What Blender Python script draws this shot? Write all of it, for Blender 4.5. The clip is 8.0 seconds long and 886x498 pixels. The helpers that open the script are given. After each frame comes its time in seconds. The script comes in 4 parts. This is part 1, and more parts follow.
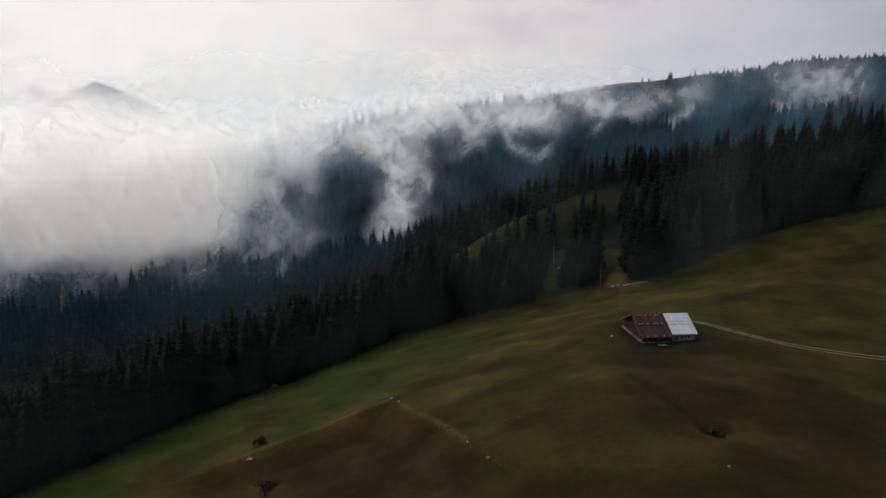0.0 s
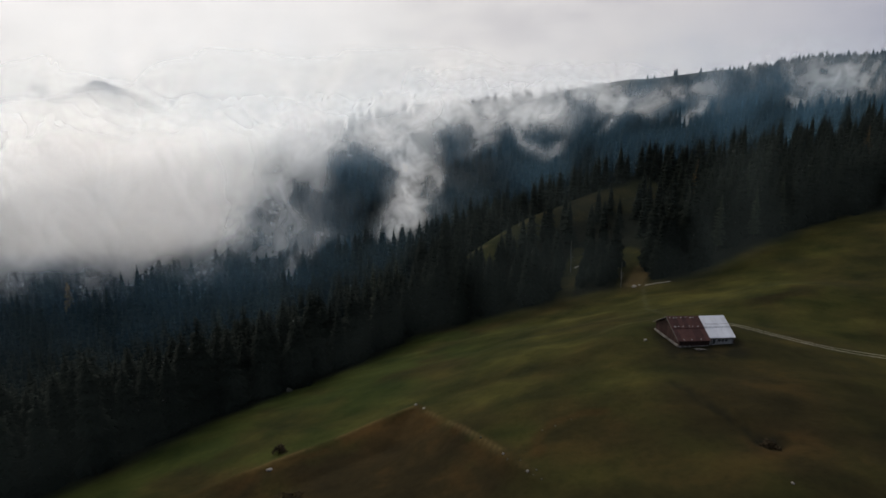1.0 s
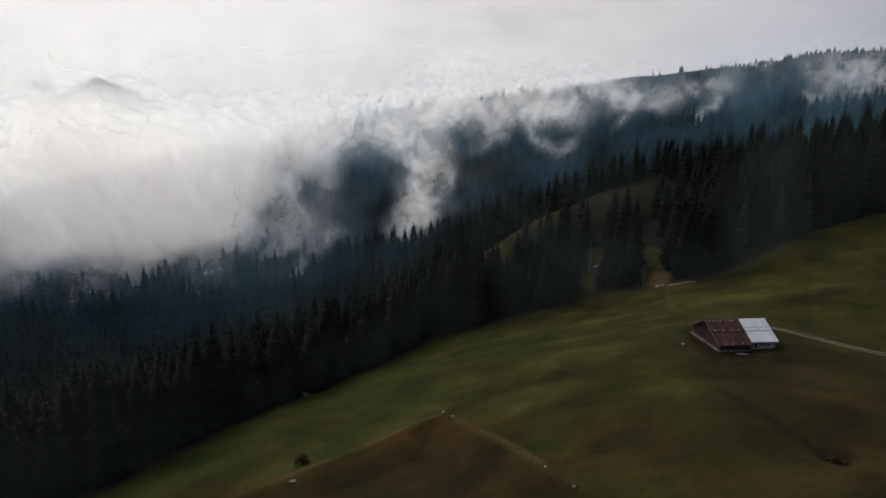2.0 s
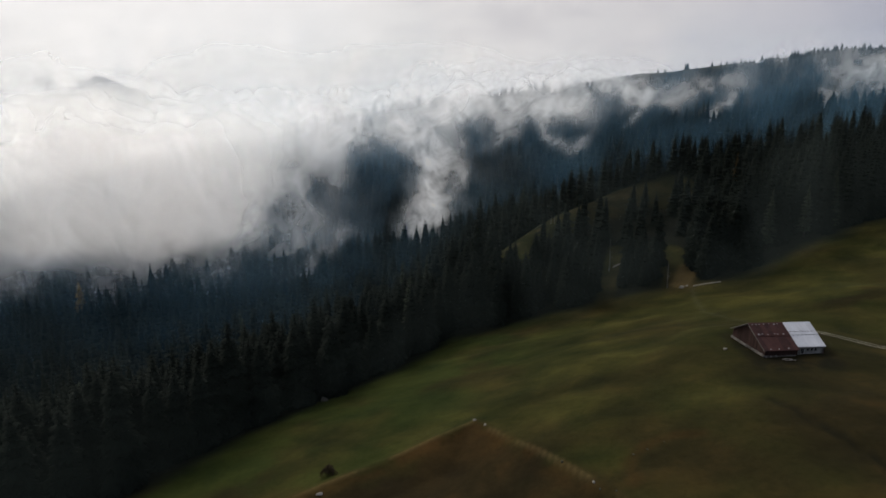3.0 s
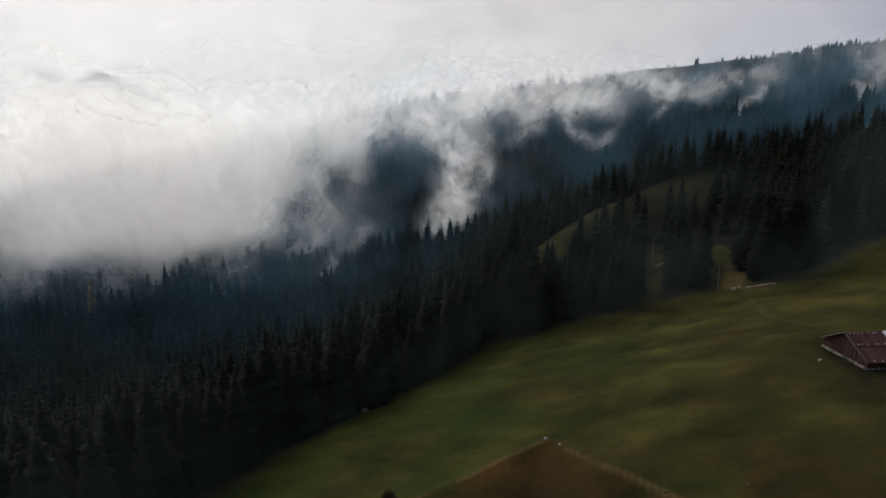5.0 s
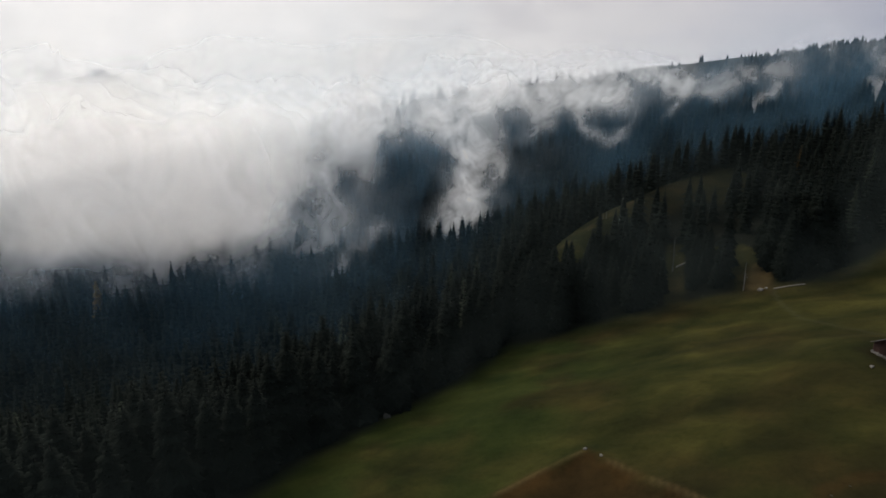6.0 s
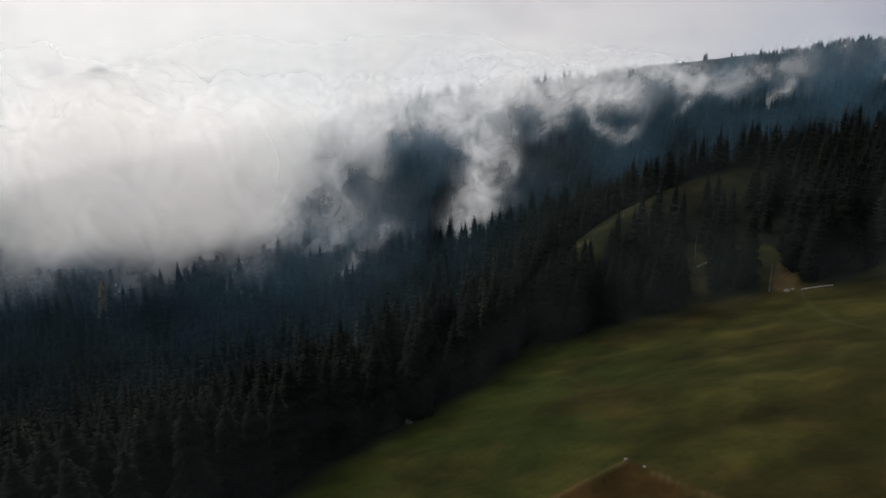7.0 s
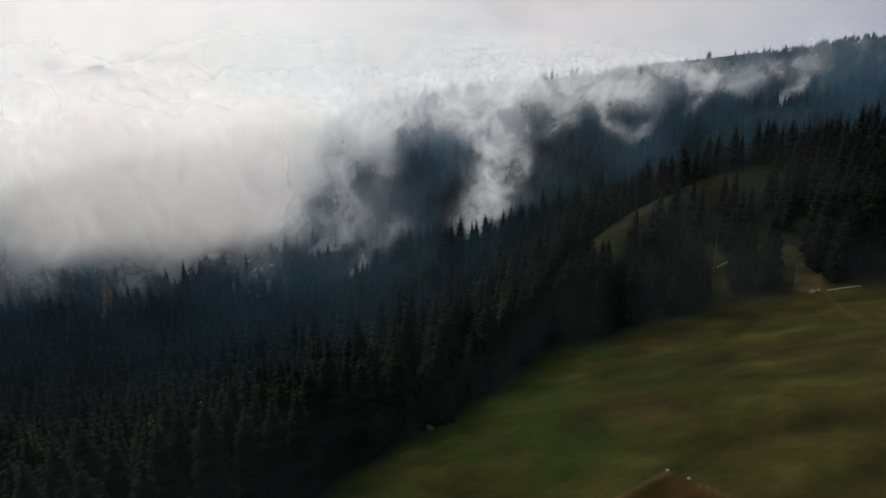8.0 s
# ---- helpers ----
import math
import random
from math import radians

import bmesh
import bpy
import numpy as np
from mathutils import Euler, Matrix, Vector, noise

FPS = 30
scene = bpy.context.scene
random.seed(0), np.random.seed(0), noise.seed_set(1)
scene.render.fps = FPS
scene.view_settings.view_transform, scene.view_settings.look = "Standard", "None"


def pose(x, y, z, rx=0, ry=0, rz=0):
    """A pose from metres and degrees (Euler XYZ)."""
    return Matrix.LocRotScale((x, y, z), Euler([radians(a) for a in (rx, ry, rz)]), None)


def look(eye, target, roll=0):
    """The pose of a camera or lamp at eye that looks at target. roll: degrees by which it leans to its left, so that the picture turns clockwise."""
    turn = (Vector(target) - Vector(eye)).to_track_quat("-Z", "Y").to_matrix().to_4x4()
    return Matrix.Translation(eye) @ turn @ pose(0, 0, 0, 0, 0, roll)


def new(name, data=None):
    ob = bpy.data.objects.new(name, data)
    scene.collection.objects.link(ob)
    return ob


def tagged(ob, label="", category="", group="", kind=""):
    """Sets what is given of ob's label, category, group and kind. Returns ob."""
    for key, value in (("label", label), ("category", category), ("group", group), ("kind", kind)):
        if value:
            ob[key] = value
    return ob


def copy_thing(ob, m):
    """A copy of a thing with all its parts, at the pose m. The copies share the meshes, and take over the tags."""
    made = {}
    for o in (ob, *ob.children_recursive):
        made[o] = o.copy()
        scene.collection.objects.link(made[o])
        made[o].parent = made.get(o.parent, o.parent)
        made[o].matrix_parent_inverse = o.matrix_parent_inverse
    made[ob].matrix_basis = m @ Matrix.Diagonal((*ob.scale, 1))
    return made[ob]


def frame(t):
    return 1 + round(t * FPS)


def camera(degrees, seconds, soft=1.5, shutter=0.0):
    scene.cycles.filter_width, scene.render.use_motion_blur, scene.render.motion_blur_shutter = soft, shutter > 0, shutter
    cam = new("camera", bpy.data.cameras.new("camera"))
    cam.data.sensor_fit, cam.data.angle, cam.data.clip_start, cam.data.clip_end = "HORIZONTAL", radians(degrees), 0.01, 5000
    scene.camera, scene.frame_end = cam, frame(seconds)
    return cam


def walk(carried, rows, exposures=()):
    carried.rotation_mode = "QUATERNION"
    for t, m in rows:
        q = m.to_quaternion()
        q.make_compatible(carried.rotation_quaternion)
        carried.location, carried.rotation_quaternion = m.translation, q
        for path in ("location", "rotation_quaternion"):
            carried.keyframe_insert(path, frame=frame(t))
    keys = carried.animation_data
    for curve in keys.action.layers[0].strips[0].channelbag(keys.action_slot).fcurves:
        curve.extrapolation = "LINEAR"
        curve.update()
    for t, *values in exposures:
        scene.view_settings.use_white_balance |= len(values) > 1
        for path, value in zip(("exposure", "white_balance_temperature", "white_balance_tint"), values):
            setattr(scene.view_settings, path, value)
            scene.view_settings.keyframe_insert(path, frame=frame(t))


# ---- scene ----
cam = camera(72.0, 8.0, soft=1.6)
# seconds, place in metres, turn to the left, upwards and roll in degrees
TILT = -13.0
ROWS = [
    (0.0, 0.00, 0.00, 100.00, 0.000, 0.000, 0.000),
    (0.5, -2.66, 2.95, 99.50, 0.045, -0.098, -0.020),
    (1.0, -5.41, 5.89, 99.02, 0.084, -0.195, -0.036),
    (1.5, -8.26, 8.80, 98.55, 0.116, -0.289, -0.049),
    (3.0, -17.13, 17.36, 97.19, 0.176, -0.559, -0.064),
    (3.5, -20.15, 20.14, 96.74, 0.183, -0.645, -0.062),
    (4.0, -23.18, 22.89, 96.31, 0.183, -0.729, -0.056),
    (4.5, -26.20, 25.58, 95.88, 0.177, -0.810, -0.046),
    (6.0, -35.07, 33.38, 94.58, 0.122, -1.043, 0.006),
    (6.5, -37.91, 35.87, 94.14, 0.091, -1.116, 0.030),
    (7.0, -40.66, 38.30, 93.71, 0.053, -1.188, 0.059),
    (7.5, -43.32, 40.66, 93.26, 0.009, -1.257, 0.091),
    (8.0, -45.86, 42.95, 92.81, -0.041, -1.324, 0.126),
]
walk(cam, [(t, Matrix.Translation((x, y, z)) @ pose(0, 0, 0, 90 + TILT, 0, 0) @ pose(0, 0, 0, 0, yaw, 0) @ pose(0, 0, 0, pitch, 0, 0) @ pose(0, 0, 0, 0, 0, roll))
           for t, x, y, z, yaw, pitch, roll in ROWS])
scene.cycles.transparent_max_bounces = 28

# ---- world and sun: overcast, brighter towards the veiled sun ahead and to the left ----
SUN_AZ, SUN_EL = radians(-38), radians(38)
world = bpy.data.worlds.new("overcast_sky")
scene.world = world
world.use_nodes = True
nt = world.node_tree
nt.nodes.clear()


def node(tree, kind, **values):
    n = tree.nodes.new(kind)
    for key, value in values.items():
        n.inputs[key.replace("_", " ")].default_value = value
    return n


def math_node(tree, operation, a, b=None, c=None, clamp=False):
    n = tree.nodes.new("ShaderNodeMath")
    n.operation, n.use_clamp = operation, clamp
    for k, v in enumerate((a, b, c)):
        if v is None:
            continue
        if isinstance(v, (int, float)):
            n.inputs[k].default_value = v
        else:
            tree.links.new(v, n.inputs[k])
    return n.outputs[0]


def mix_colour(tree, factor, a, b, blend="MIX"):
    n = tree.nodes.new("ShaderNodeMix")
    n.data_type, n.blend_type = "RGBA", blend
    for socket, v in ((n.inputs[0], factor), (n.inputs[6], a), (n.inputs[7], b)):
        if isinstance(v, (int, float)):
            socket.default_value = v
        elif isinstance(v, tuple):
            socket.default_value = (*v, 1)
        else:
            tree.links.new(v, socket)
    return n.outputs[2]


def ramp(tree, value, stops):
    n = tree.nodes.new("ShaderNodeValToRGB")
    while len(n.color_ramp.elements) < len(stops):
        n.color_ramp.elements.new(0.5)
    for e, (at, c) in zip(n.color_ramp.elements, stops):
        e.position, e.color = at, (*c, 1) if isinstance(c, tuple) else (c, c, c, 1)
    tree.links.new(value, n.inputs[0])
    return n.outputs[0]


coord = nt.nodes.new("ShaderNodeTexCoord").outputs["Generated"]
sky = nt.nodes.new("ShaderNodeTexSky")
sky.sky_type, sky.sun_disc = "NISHITA", False
sky.sun_elevation, sky.sun_rotation = SUN_EL, SUN_AZ
split = nt.nodes.new("ShaderNodeSeparateXYZ")
nt.links.new(coord, split.inputs[0])
toward = nt.nodes.new("ShaderNodeVectorMath")
toward.operation = "DOT_PRODUCT"
toward.inputs[1].default_value = (math.sin(SUN_AZ) * math.cos(SUN_EL), math.cos(SUN_AZ) * math.cos(SUN_EL), math.sin(SUN_EL))
nt.links.new(coord, toward.inputs[0])
# layers of cloud: soft large ones and ragged smaller ones, flattened towards the horizon
flat = nt.nodes.new("ShaderNodeMapping")
flat.inputs["Scale"].default_value = (1.0, 1.0, 2.2)
nt.links.new(coord, flat.inputs[0])
big = node(nt, "ShaderNodeTexNoise", Scale=2.6, Detail=6.0, Roughness=0.55, Distortion=0.4)
small = node(nt, "ShaderNodeTexNoise", Scale=9.0, Detail=8.0, Roughness=0.6, Distortion=0.6)
for n in (big, small):
    nt.links.new(flat.outputs[0], n.inputs["Vector"])
glow = ramp(nt, math_node(nt, "ADD", math_node(nt, "MULTIPLY", toward.outputs["Value"], 0.5), 0.5), [(0.0, 0.17), (0.5, 0.27), (0.66, 0.54), (0.8, 0.79), (0.92, 1.03), (1.0, 1.1)])
height = ramp(nt, split.outputs["Z"], [(0.0, 1.2), (0.2, 1.13), (0.4, 1.1), (1.0, 0.8)])
cover = math_node(nt, "ADD", math_node(nt, "MULTIPLY", big.outputs[0], 0.55), math_node(nt, "MULTIPLY", small.outputs[0], 0.3))
tone = ramp(nt, cover, [(0.24, 0.72), (0.40, 0.96), (0.46, 1.0), (0.62, 1.06)])
light = math_node(nt, "MULTIPLY", math_node(nt, "MULTIPLY", glow, height), tone)
cloud = mix_colour(nt, 1.0, (1.0, 0.965, 0.94), light, "MULTIPLY")
veil = ramp(nt, light, [(0.25, (0.74, 0.94, 1.28)), (0.5, (0.92, 0.965, 1.19)), (0.8, (1.0, 1.0, 1.05)), (1.0, (1.0, 1.0, 1.01))])
cloud = mix_colour(nt, 1.0, cloud, veil, "MULTIPLY")
clear = node(nt, "ShaderNodeBackground", Strength=0.06)
nt.links.new(sky.outputs[0], clear.inputs[0])
overcast = node(nt, "ShaderNodeBackground", Strength=0.79)
nt.links.new(cloud, overcast.inputs[0])
both = node(nt, "ShaderNodeMixShader", Fac=0.95)
nt.links.new(clear.outputs[0], both.inputs[1])
nt.links.new(overcast.outputs[0], both.inputs[2])
nt.links.new(both.outputs[0], nt.nodes.new("ShaderNodeOutputWorld").inputs[0])

sun = new("sun", bpy.data.lights.new("sun", "SUN"))
sun.data.energy, sun.data.angle, sun.data.color = 1.2, radians(25), (1.0, 0.95, 0.86)
sun.matrix_world = look((math.sin(SUN_AZ) * 100, math.cos(SUN_AZ) * 100, 100 + math.tan(SUN_EL) * 100), (0, 0, 100))

# ---- materials ----
def material(name, rough=0.8, metal=0.0):
    m = bpy.data.materials.new(name)
    m.use_nodes = True
    t = m.node_tree
    b = t.nodes["Principled BSDF"]
    b.inputs["Roughness"].default_value, b.inputs["Metallic"].default_value = rough, metal
    b.inputs["Specular IOR Level"].default_value = 0.25
    return m, t, b


def noise_node(t, scale, detail=5.0, rough=0.55, vector=None, distort=0.0):
    n = node(t, "ShaderNodeTexNoise", Scale=scale, Detail=detail, Roughness=rough, Distortion=distort)
    t.links.new(vector if vector else place_of(t), n.inputs["Vector"])
    return n.outputs[0]


def place_of(t):
    for n in t.nodes:
        if n.bl_idname == "ShaderNodeTexCoord":
            return n.outputs["Object"]
    return t.nodes.new("ShaderNodeTexCoord").outputs["Object"]


def attribute(t, name):
    n = t.nodes.new("ShaderNodeAttribute")
    n.attribute_name = name
    return n.outputs["Fac"]


def bump(t, b, value, strength, distance):
    n = node(t, "ShaderNodeBump", Strength=strength, Distance=distance)
    t.links.new(value, n.inputs["Height"])
    t.links.new(n.outputs[0], b.inputs["Normal"])


def surface(name, dark, pale, scale, rough=0.8, metal=0.0, fine=None, relief=0.02, stretch=None, per_piece=0.0):
    """Two colours mixed by coarse and fine noise, with relief."""
    m, t, b = material(name, rough, metal)
    v = place_of(t)
    if stretch:
        mp = t.nodes.new("ShaderNodeMapping")
        mp.inputs["Scale"].default_value = stretch
        t.links.new(v, mp.inputs[0])
        v = mp.outputs[0]
    coarse = noise_node(t, scale, vector=v)
    grain = noise_node(t, fine or scale * 7, 4.0, vector=v)
    f = math_node(t, "ADD", math_node(t, "MULTIPLY", coarse, 0.65), math_node(t, "MULTIPLY", grain, 0.35))
    if per_piece:
        r = t.nodes.new("ShaderNodeObjectInfo").outputs["Random"]
        f = math_node(t, "ADD", f, math_node(t, "MULTIPLY", math_node(t, "SUBTRACT", r, 0.5), per_piece))
    t.links.new(ramp(t, f, [(0.3, dark), (0.7, pale)]), b.inputs["Base Color"])
    bump(t, b, grain, 0.5, relief)
    return m


def ground_material():
    m, t, b = material("meadow_ground", 0.95)
    b.inputs["Specular IOR Level"].default_value = 0.05
    lie = t.nodes.new("ShaderNodeMapping")
    lie.inputs["Rotation"].default_value, lie.inputs["Scale"].default_value = (0, 0, 0.35), (0.9, 1.12, 1.0)
    t.links.new(place_of(t), lie.inputs[0])
    broad = noise_node(t, 0.026, 4.0, 0.5, vector=lie.outputs[0], distort=0.35)
    patch = noise_node(t, 0.085, 6.0, 0.55, vector=lie.outputs[0], distort=0.25)
    tuft = noise_node(t, 0.9, 5.0, 0.65)
    blade = noise_node(t, 6.0, 3.0, 0.6)
    green = ramp(t, patch, [(0.3, (0.019, 0.023, 0.0066)), (0.5, (0.040, 0.0405, 0.0105)), (0.7, (0.071, 0.064, 0.0165))])
    brown = ramp(t, patch, [(0.3, (0.015, 0.0125, 0.006)), (0.55, (0.027, 0.0205, 0.0085)), (0.75, (0.055, 0.034, 0.0115))])
    mixed = mix_colour(t, ramp(t, broad, [(0.44, 0.0), (0.62, 0.65)]), green, brown)
    mixed = mix_colour(t, attribute(t, "soil"), mixed, brown)
    lush = ramp(t, patch, [(0.3, (0.020, 0.030, 0.0072)), (0.5, (0.033, 0.044, 0.0098)), (0.7, (0.050, 0.058, 0.0135))])
    mixed = mix_colour(t, attribute(t, "lush"), mixed, lush)
    russet = ramp(t, patch, [(0.3, (0.030, 0.018, 0.006)), (0.55, (0.052, 0.031, 0.010)), (0.75, (0.085, 0.047, 0.015))])
    mixed = mix_colour(t, attribute(t, "rust"), mixed, russet)
    mixed = mix_colour(t, attribute(t, "dry"), mixed, (0.13, 0.092, 0.04))
    # forest floor colour, also painted as shade round the barn
    mixed = mix_colour(t, attribute(t, "wood_and_shade"), mixed, (0.010, 0.011, 0.007))
    mixed = mix_colour(t, attribute(t, "path"), mixed, (0.19, 0.175, 0.15))
    speck = ramp(t, tuft, [(0.25, 0.74), (0.5, 1.0), (0.78, 1.18)])
    mixed = mix_colour(t, 0.8, mixed, speck, "MULTIPLY")
    t.links.new(mixed, b.inputs["Base Color"])
    h = math_node(t, "ADD", tuft, math_node(t, "MULTIPLY", blade, 0.3))
    bump(t, b, h, 0.5, 0.3)
    return m


def foliage(name, dark, pale):
    m, t, b = material(name, 0.9)
    b.inputs["Specular IOR Level"].default_value = 0.05
    g = t.nodes.new("ShaderNodeNewGeometry").outputs["Random Per Island"]
    r = t.nodes.new("ShaderNodeObjectInfo").outputs["Random"]
    n = noise_node(t, 0.05, 3.0)
    f = math_node(t, "ADD", math_node(t, "MULTIPLY", g, 0.35), math_node(t, "MULTIPLY", r, 0.3))
    f = math_node(t, "ADD", f, math_node(t, "MULTIPLY", n, 0.5))
    t.links.new(ramp(t, f, [(0.2, dark), (0.9, pale)]), b.inputs["Base Color"])
    return m


def mist_material(name, scale, thin, full=(0.97, 0.965, 0.96), torn=1.0):
    m = bpy.data.materials.new(name)
    m.use_nodes = True
    t = m.node_tree
    t.nodes.clear()
    # tatters reach through the depth of the bank, so that its slices thin out together
    deep = t.nodes.new("ShaderNodeMapping")
    deep.inputs["Scale"].default_value = (1.0, 0.12, 0.8)
    t.links.new(place_of(t), deep.inputs[0])
    wisp = noise_node(t, scale, 8.0, 0.58, vector=deep.outputs[0], distort=0.9)
    thick = attribute(t, "thick")
    d = math_node(t, "MULTIPLY", thick, ramp(t, wisp, [(0.35, 1 - 0.85 * torn), (0.5, 1.0), (0.65, 1 + 0.6 * torn)]), clamp=True)
    tint = ramp(t, thick, [(0.0, thin), (0.16, full)])
    clear = t.nodes.new("ShaderNodeBsdfTransparent")
    # droplets scatter the light of the whole sky above them, whichever way a slice faces
    white = node(t, "ShaderNodeBsdfDiffuse", Color=(0.95, 0.95, 0.95, 1))
    soft = node(t, "ShaderNodeBsdfTranslucent", Color=(0.95, 0.95, 0.95, 1))
    lit = t.nodes.new("ShaderNodeAddShader")
    for k, s in enumerate((white, soft)):
        up = node(t, "ShaderNodeCombineXYZ", Z=(1.0, -1.0)[k])
        t.links.new(up.outputs[0], s.inputs["Normal"])
        t.links.new(tint, s.inputs["Color"])
        t.links.new(s.outputs[0], lit.inputs[k])
    mixed = t.nodes.new("ShaderNodeMixShader")
    t.links.new(d, mixed.inputs[0])
    t.links.new(clear.outputs[0], mixed.inputs[1])
    t.links.new(lit.outputs[0], mixed.inputs[2])
    t.links.new(mixed.outputs[0], t.nodes.new("ShaderNodeOutputMaterial").inputs[0])
    return m


GROUND = ground_material()
NEEDLES = foliage("spruce_needles", (0.0070, 0.0100, 0.0072), (0.0100, 0.0138, 0.0098))
BRIGHT_LARCH = foliage("golden_larch_needles", (0.10, 0.06, 0.015), (0.26, 0.15, 0.035))
LARCH = foliage("autumn_larch_needles", (0.045, 0.030, 0.011), (0.11, 0.07, 0.022))
PALE_NEEDLES = foliage("pale_green_needles", (0.022, 0.028, 0.018), (0.042, 0.050, 0.031))
BARK = surface("bark", (0.02, 0.016, 0.012), (0.06, 0.05, 0.04), 3.0, 0.95, stretch=(1, 1, 0.2))
DEAD = surface("bare_grey_wood", (0.10, 0.095, 0.085), (0.22, 0.21, 0.19), 3.0, 0.9, stretch=(1, 1, 0.2))
BOARDS = surface("dark_weathered_boards", (0.026, 0.0135, 0.0105), (0.062, 0.034, 0.027), 2.0, 0.9, stretch=(1, 1, 0.15), per_piece=0.5)
PALE_BOARDS = surface("pale_grey_boards", (0.22, 0.21, 0.2), (0.42, 0.41, 0.39), 2.0, 0.85, stretch=(1, 1, 0.2), per_piece=0.4)
HEATH = foliage("dark_brown_heath", (0.030, 0.024, 0.014), (0.07, 0.052, 0.030))
MOSSY = surface("mossy_stone", (0.04, 0.042, 0.03), (0.10, 0.098, 0.08), 2.0, 0.95)
STONE = surface("fieldstone", (0.10, 0.09, 0.078), (0.27, 0.25, 0.22), 2.5, 0.9, per_piece=0.6)
PALE_STONE = surface("pale_limestone", (0.17, 0.155, 0.13), (0.36, 0.34, 0.30), 2.5, 0.9)
RUST = surface("rust_brown_sheet_metal", (0.045, 0.018, 0.014), (0.105, 0.045, 0.036), 0.9, 0.55, 0.1, fine=14, relief=0.004, per_piece=0.35)
ZINC = surface("pale_galvanised_sheet", (0.68, 0.69, 0.72), (0.84, 0.85, 0.88), 0.8, 0.5, 0.05, fine=14, relief=0.003, per_piece=0.2)
BRIGHT = surface("bare_metal", (0.35, 0.34, 0.33), (0.6, 0.59, 0.57), 3.0, 0.5, 0.3)
LOG = surface("peeled_pale_log", (0.25, 0.22, 0.18), (0.46, 0.42, 0.36), 2.0, 0.85)
GLASS, gt, gb = material("dark_window_glass", 0.08)
gb.inputs["Base Color"].default_value = (0.02, 0.022, 0.025, 1)
MIST = mist_material("drifting_mist", 0.07, (0.60, 0.68, 0.75), (0.77, 0.785, 0.815), torn=0.7)
CAP_MIST = mist_material("ridge_cloud", 0.012, (0.52, 0.55, 0.60), (0.66, 0.67, 0.70), torn=0.4)
SOFT_MIST = mist_material("thick_mist", 0.03, (0.80, 0.84, 0.875), torn=0.3)
SCRAP = mist_material("grey_cloud_scrap", 0.03, (0.2, 0.2, 0.215), (0.2, 0.2, 0.215))
# grey-green veil colour, added only to brighten the darkest trees
EDGE_LIFT_HAZE = mist_material("grey_lift_haze", 0.02, (0.24, 0.31, 0.30), (0.24, 0.31, 0.30))
# light scattered by distance, painted as one even blue tint
TINT_HAZE = mist_material("blue_tint_haze", 0.02, (0.15, 0.33, 0.50), (0.15, 0.33, 0.50))
CLOUD = mist_material("valley_cloud", 0.004, (0.84, 0.83, 0.82), (0.84, 0.83, 0.82), 0.3)

# ---- ground: a meadow that falls to the left and away, a wooded hillside behind it, a far ridge ----
GX = np.array([-900.0, -300, -150, -50, 50, 100, 200, 400, 900])
GY = np.array([-300.0, 0, 130, 210, 270, 320, 450, 500, 700, 1114, 1600])
GZ = np.zeros((11, 9))
for j, y0 in enumerate(GY[:3]):
    GZ[j] = np.interp(GX, [-900, -300, 44, 100, 200, 300, 900], [-60, -31, 49.5, 47.5, 62, 85, 160]) + np.interp(y0, [-300, 0, 130], [30, 1, 0])
GZ[3] = np.interp(GX, [-900, -300, 44, 300, 900], [-76, -47, 33.5, 94, 174])
GZ[4] = [-75, -32, -7, 10, 40, 51, 66, 98, 150]
GZ[5] = [-70, -20, 2, 16, 48, 61, 75, 105, 150]
GZ[6] = [-50, 20, 53, 58, 68, 77, 93, 122, 160]
GZ[7] = [-40, 28, 63, 80, 89, 93, 103, 127, 160]
GZ[8] = [-60, 0, 30, 50, 70, 80, 104, 138, 165]
GZ[9] = [-60, -20, 20, 50, 70, 85, 120, 150, 175]
GZ[10] = [-60, -40, 0, 30, 60, 70, 80, 100, 150]
KNOLL = (-11.3, 124.5)


def hermite(xs, table, q):
    """Smooth curves through the columns of table (len(xs), n) at q (n)."""
    d = np.gradient(table, xs, axis=0)
    q = np.clip(q, xs[0], xs[-1])
    k = np.clip(np.searchsorted(xs, q) - 1, 0, len(xs) - 2)
    h = xs[k + 1] - xs[k]
    s = (q - xs[k]) / h
    n = np.arange(len(q))
    a, b, da, db = table[k, n], table[k + 1, n], d[k, n] * h, d[k + 1, n] * h
    return a * (1 + 2 * s) * (1 - s) ** 2 + da * s * (1 - s) ** 2 + b * s * s * (3 - 2 * s) - db * s * s * (1 - s)


def lattice(ix, iy, iz):
    """A fixed random value in 0..1 for whole-number coordinates."""
    v = np.sin(ix * 127.1 + iy * 311.7 + iz * 74.7) * 43758.5453
    return v - np.floor(v)


def value_noise(x, y, z=0.0):
    x, y, z = np.broadcast_arrays(np.asarray(x, float), np.asarray(y, float), np.asarray(z, float))
    ix, iy, iz = np.floor(x), np.floor(y), np.floor(z)
    fx, fy, fz = [f * f * (3 - 2 * f) for f in (x - ix, y - iy, z - iz)]
    out = 0.0
    for a in (0, 1):
        for b in (0, 1):
            for c in (0, 1):
                w = (fx if a else 1 - fx) * (fy if b else 1 - fy) * (fz if c else 1 - fz)
                out = out + w * lattice(ix + a, iy + b, iz + c)
    return out


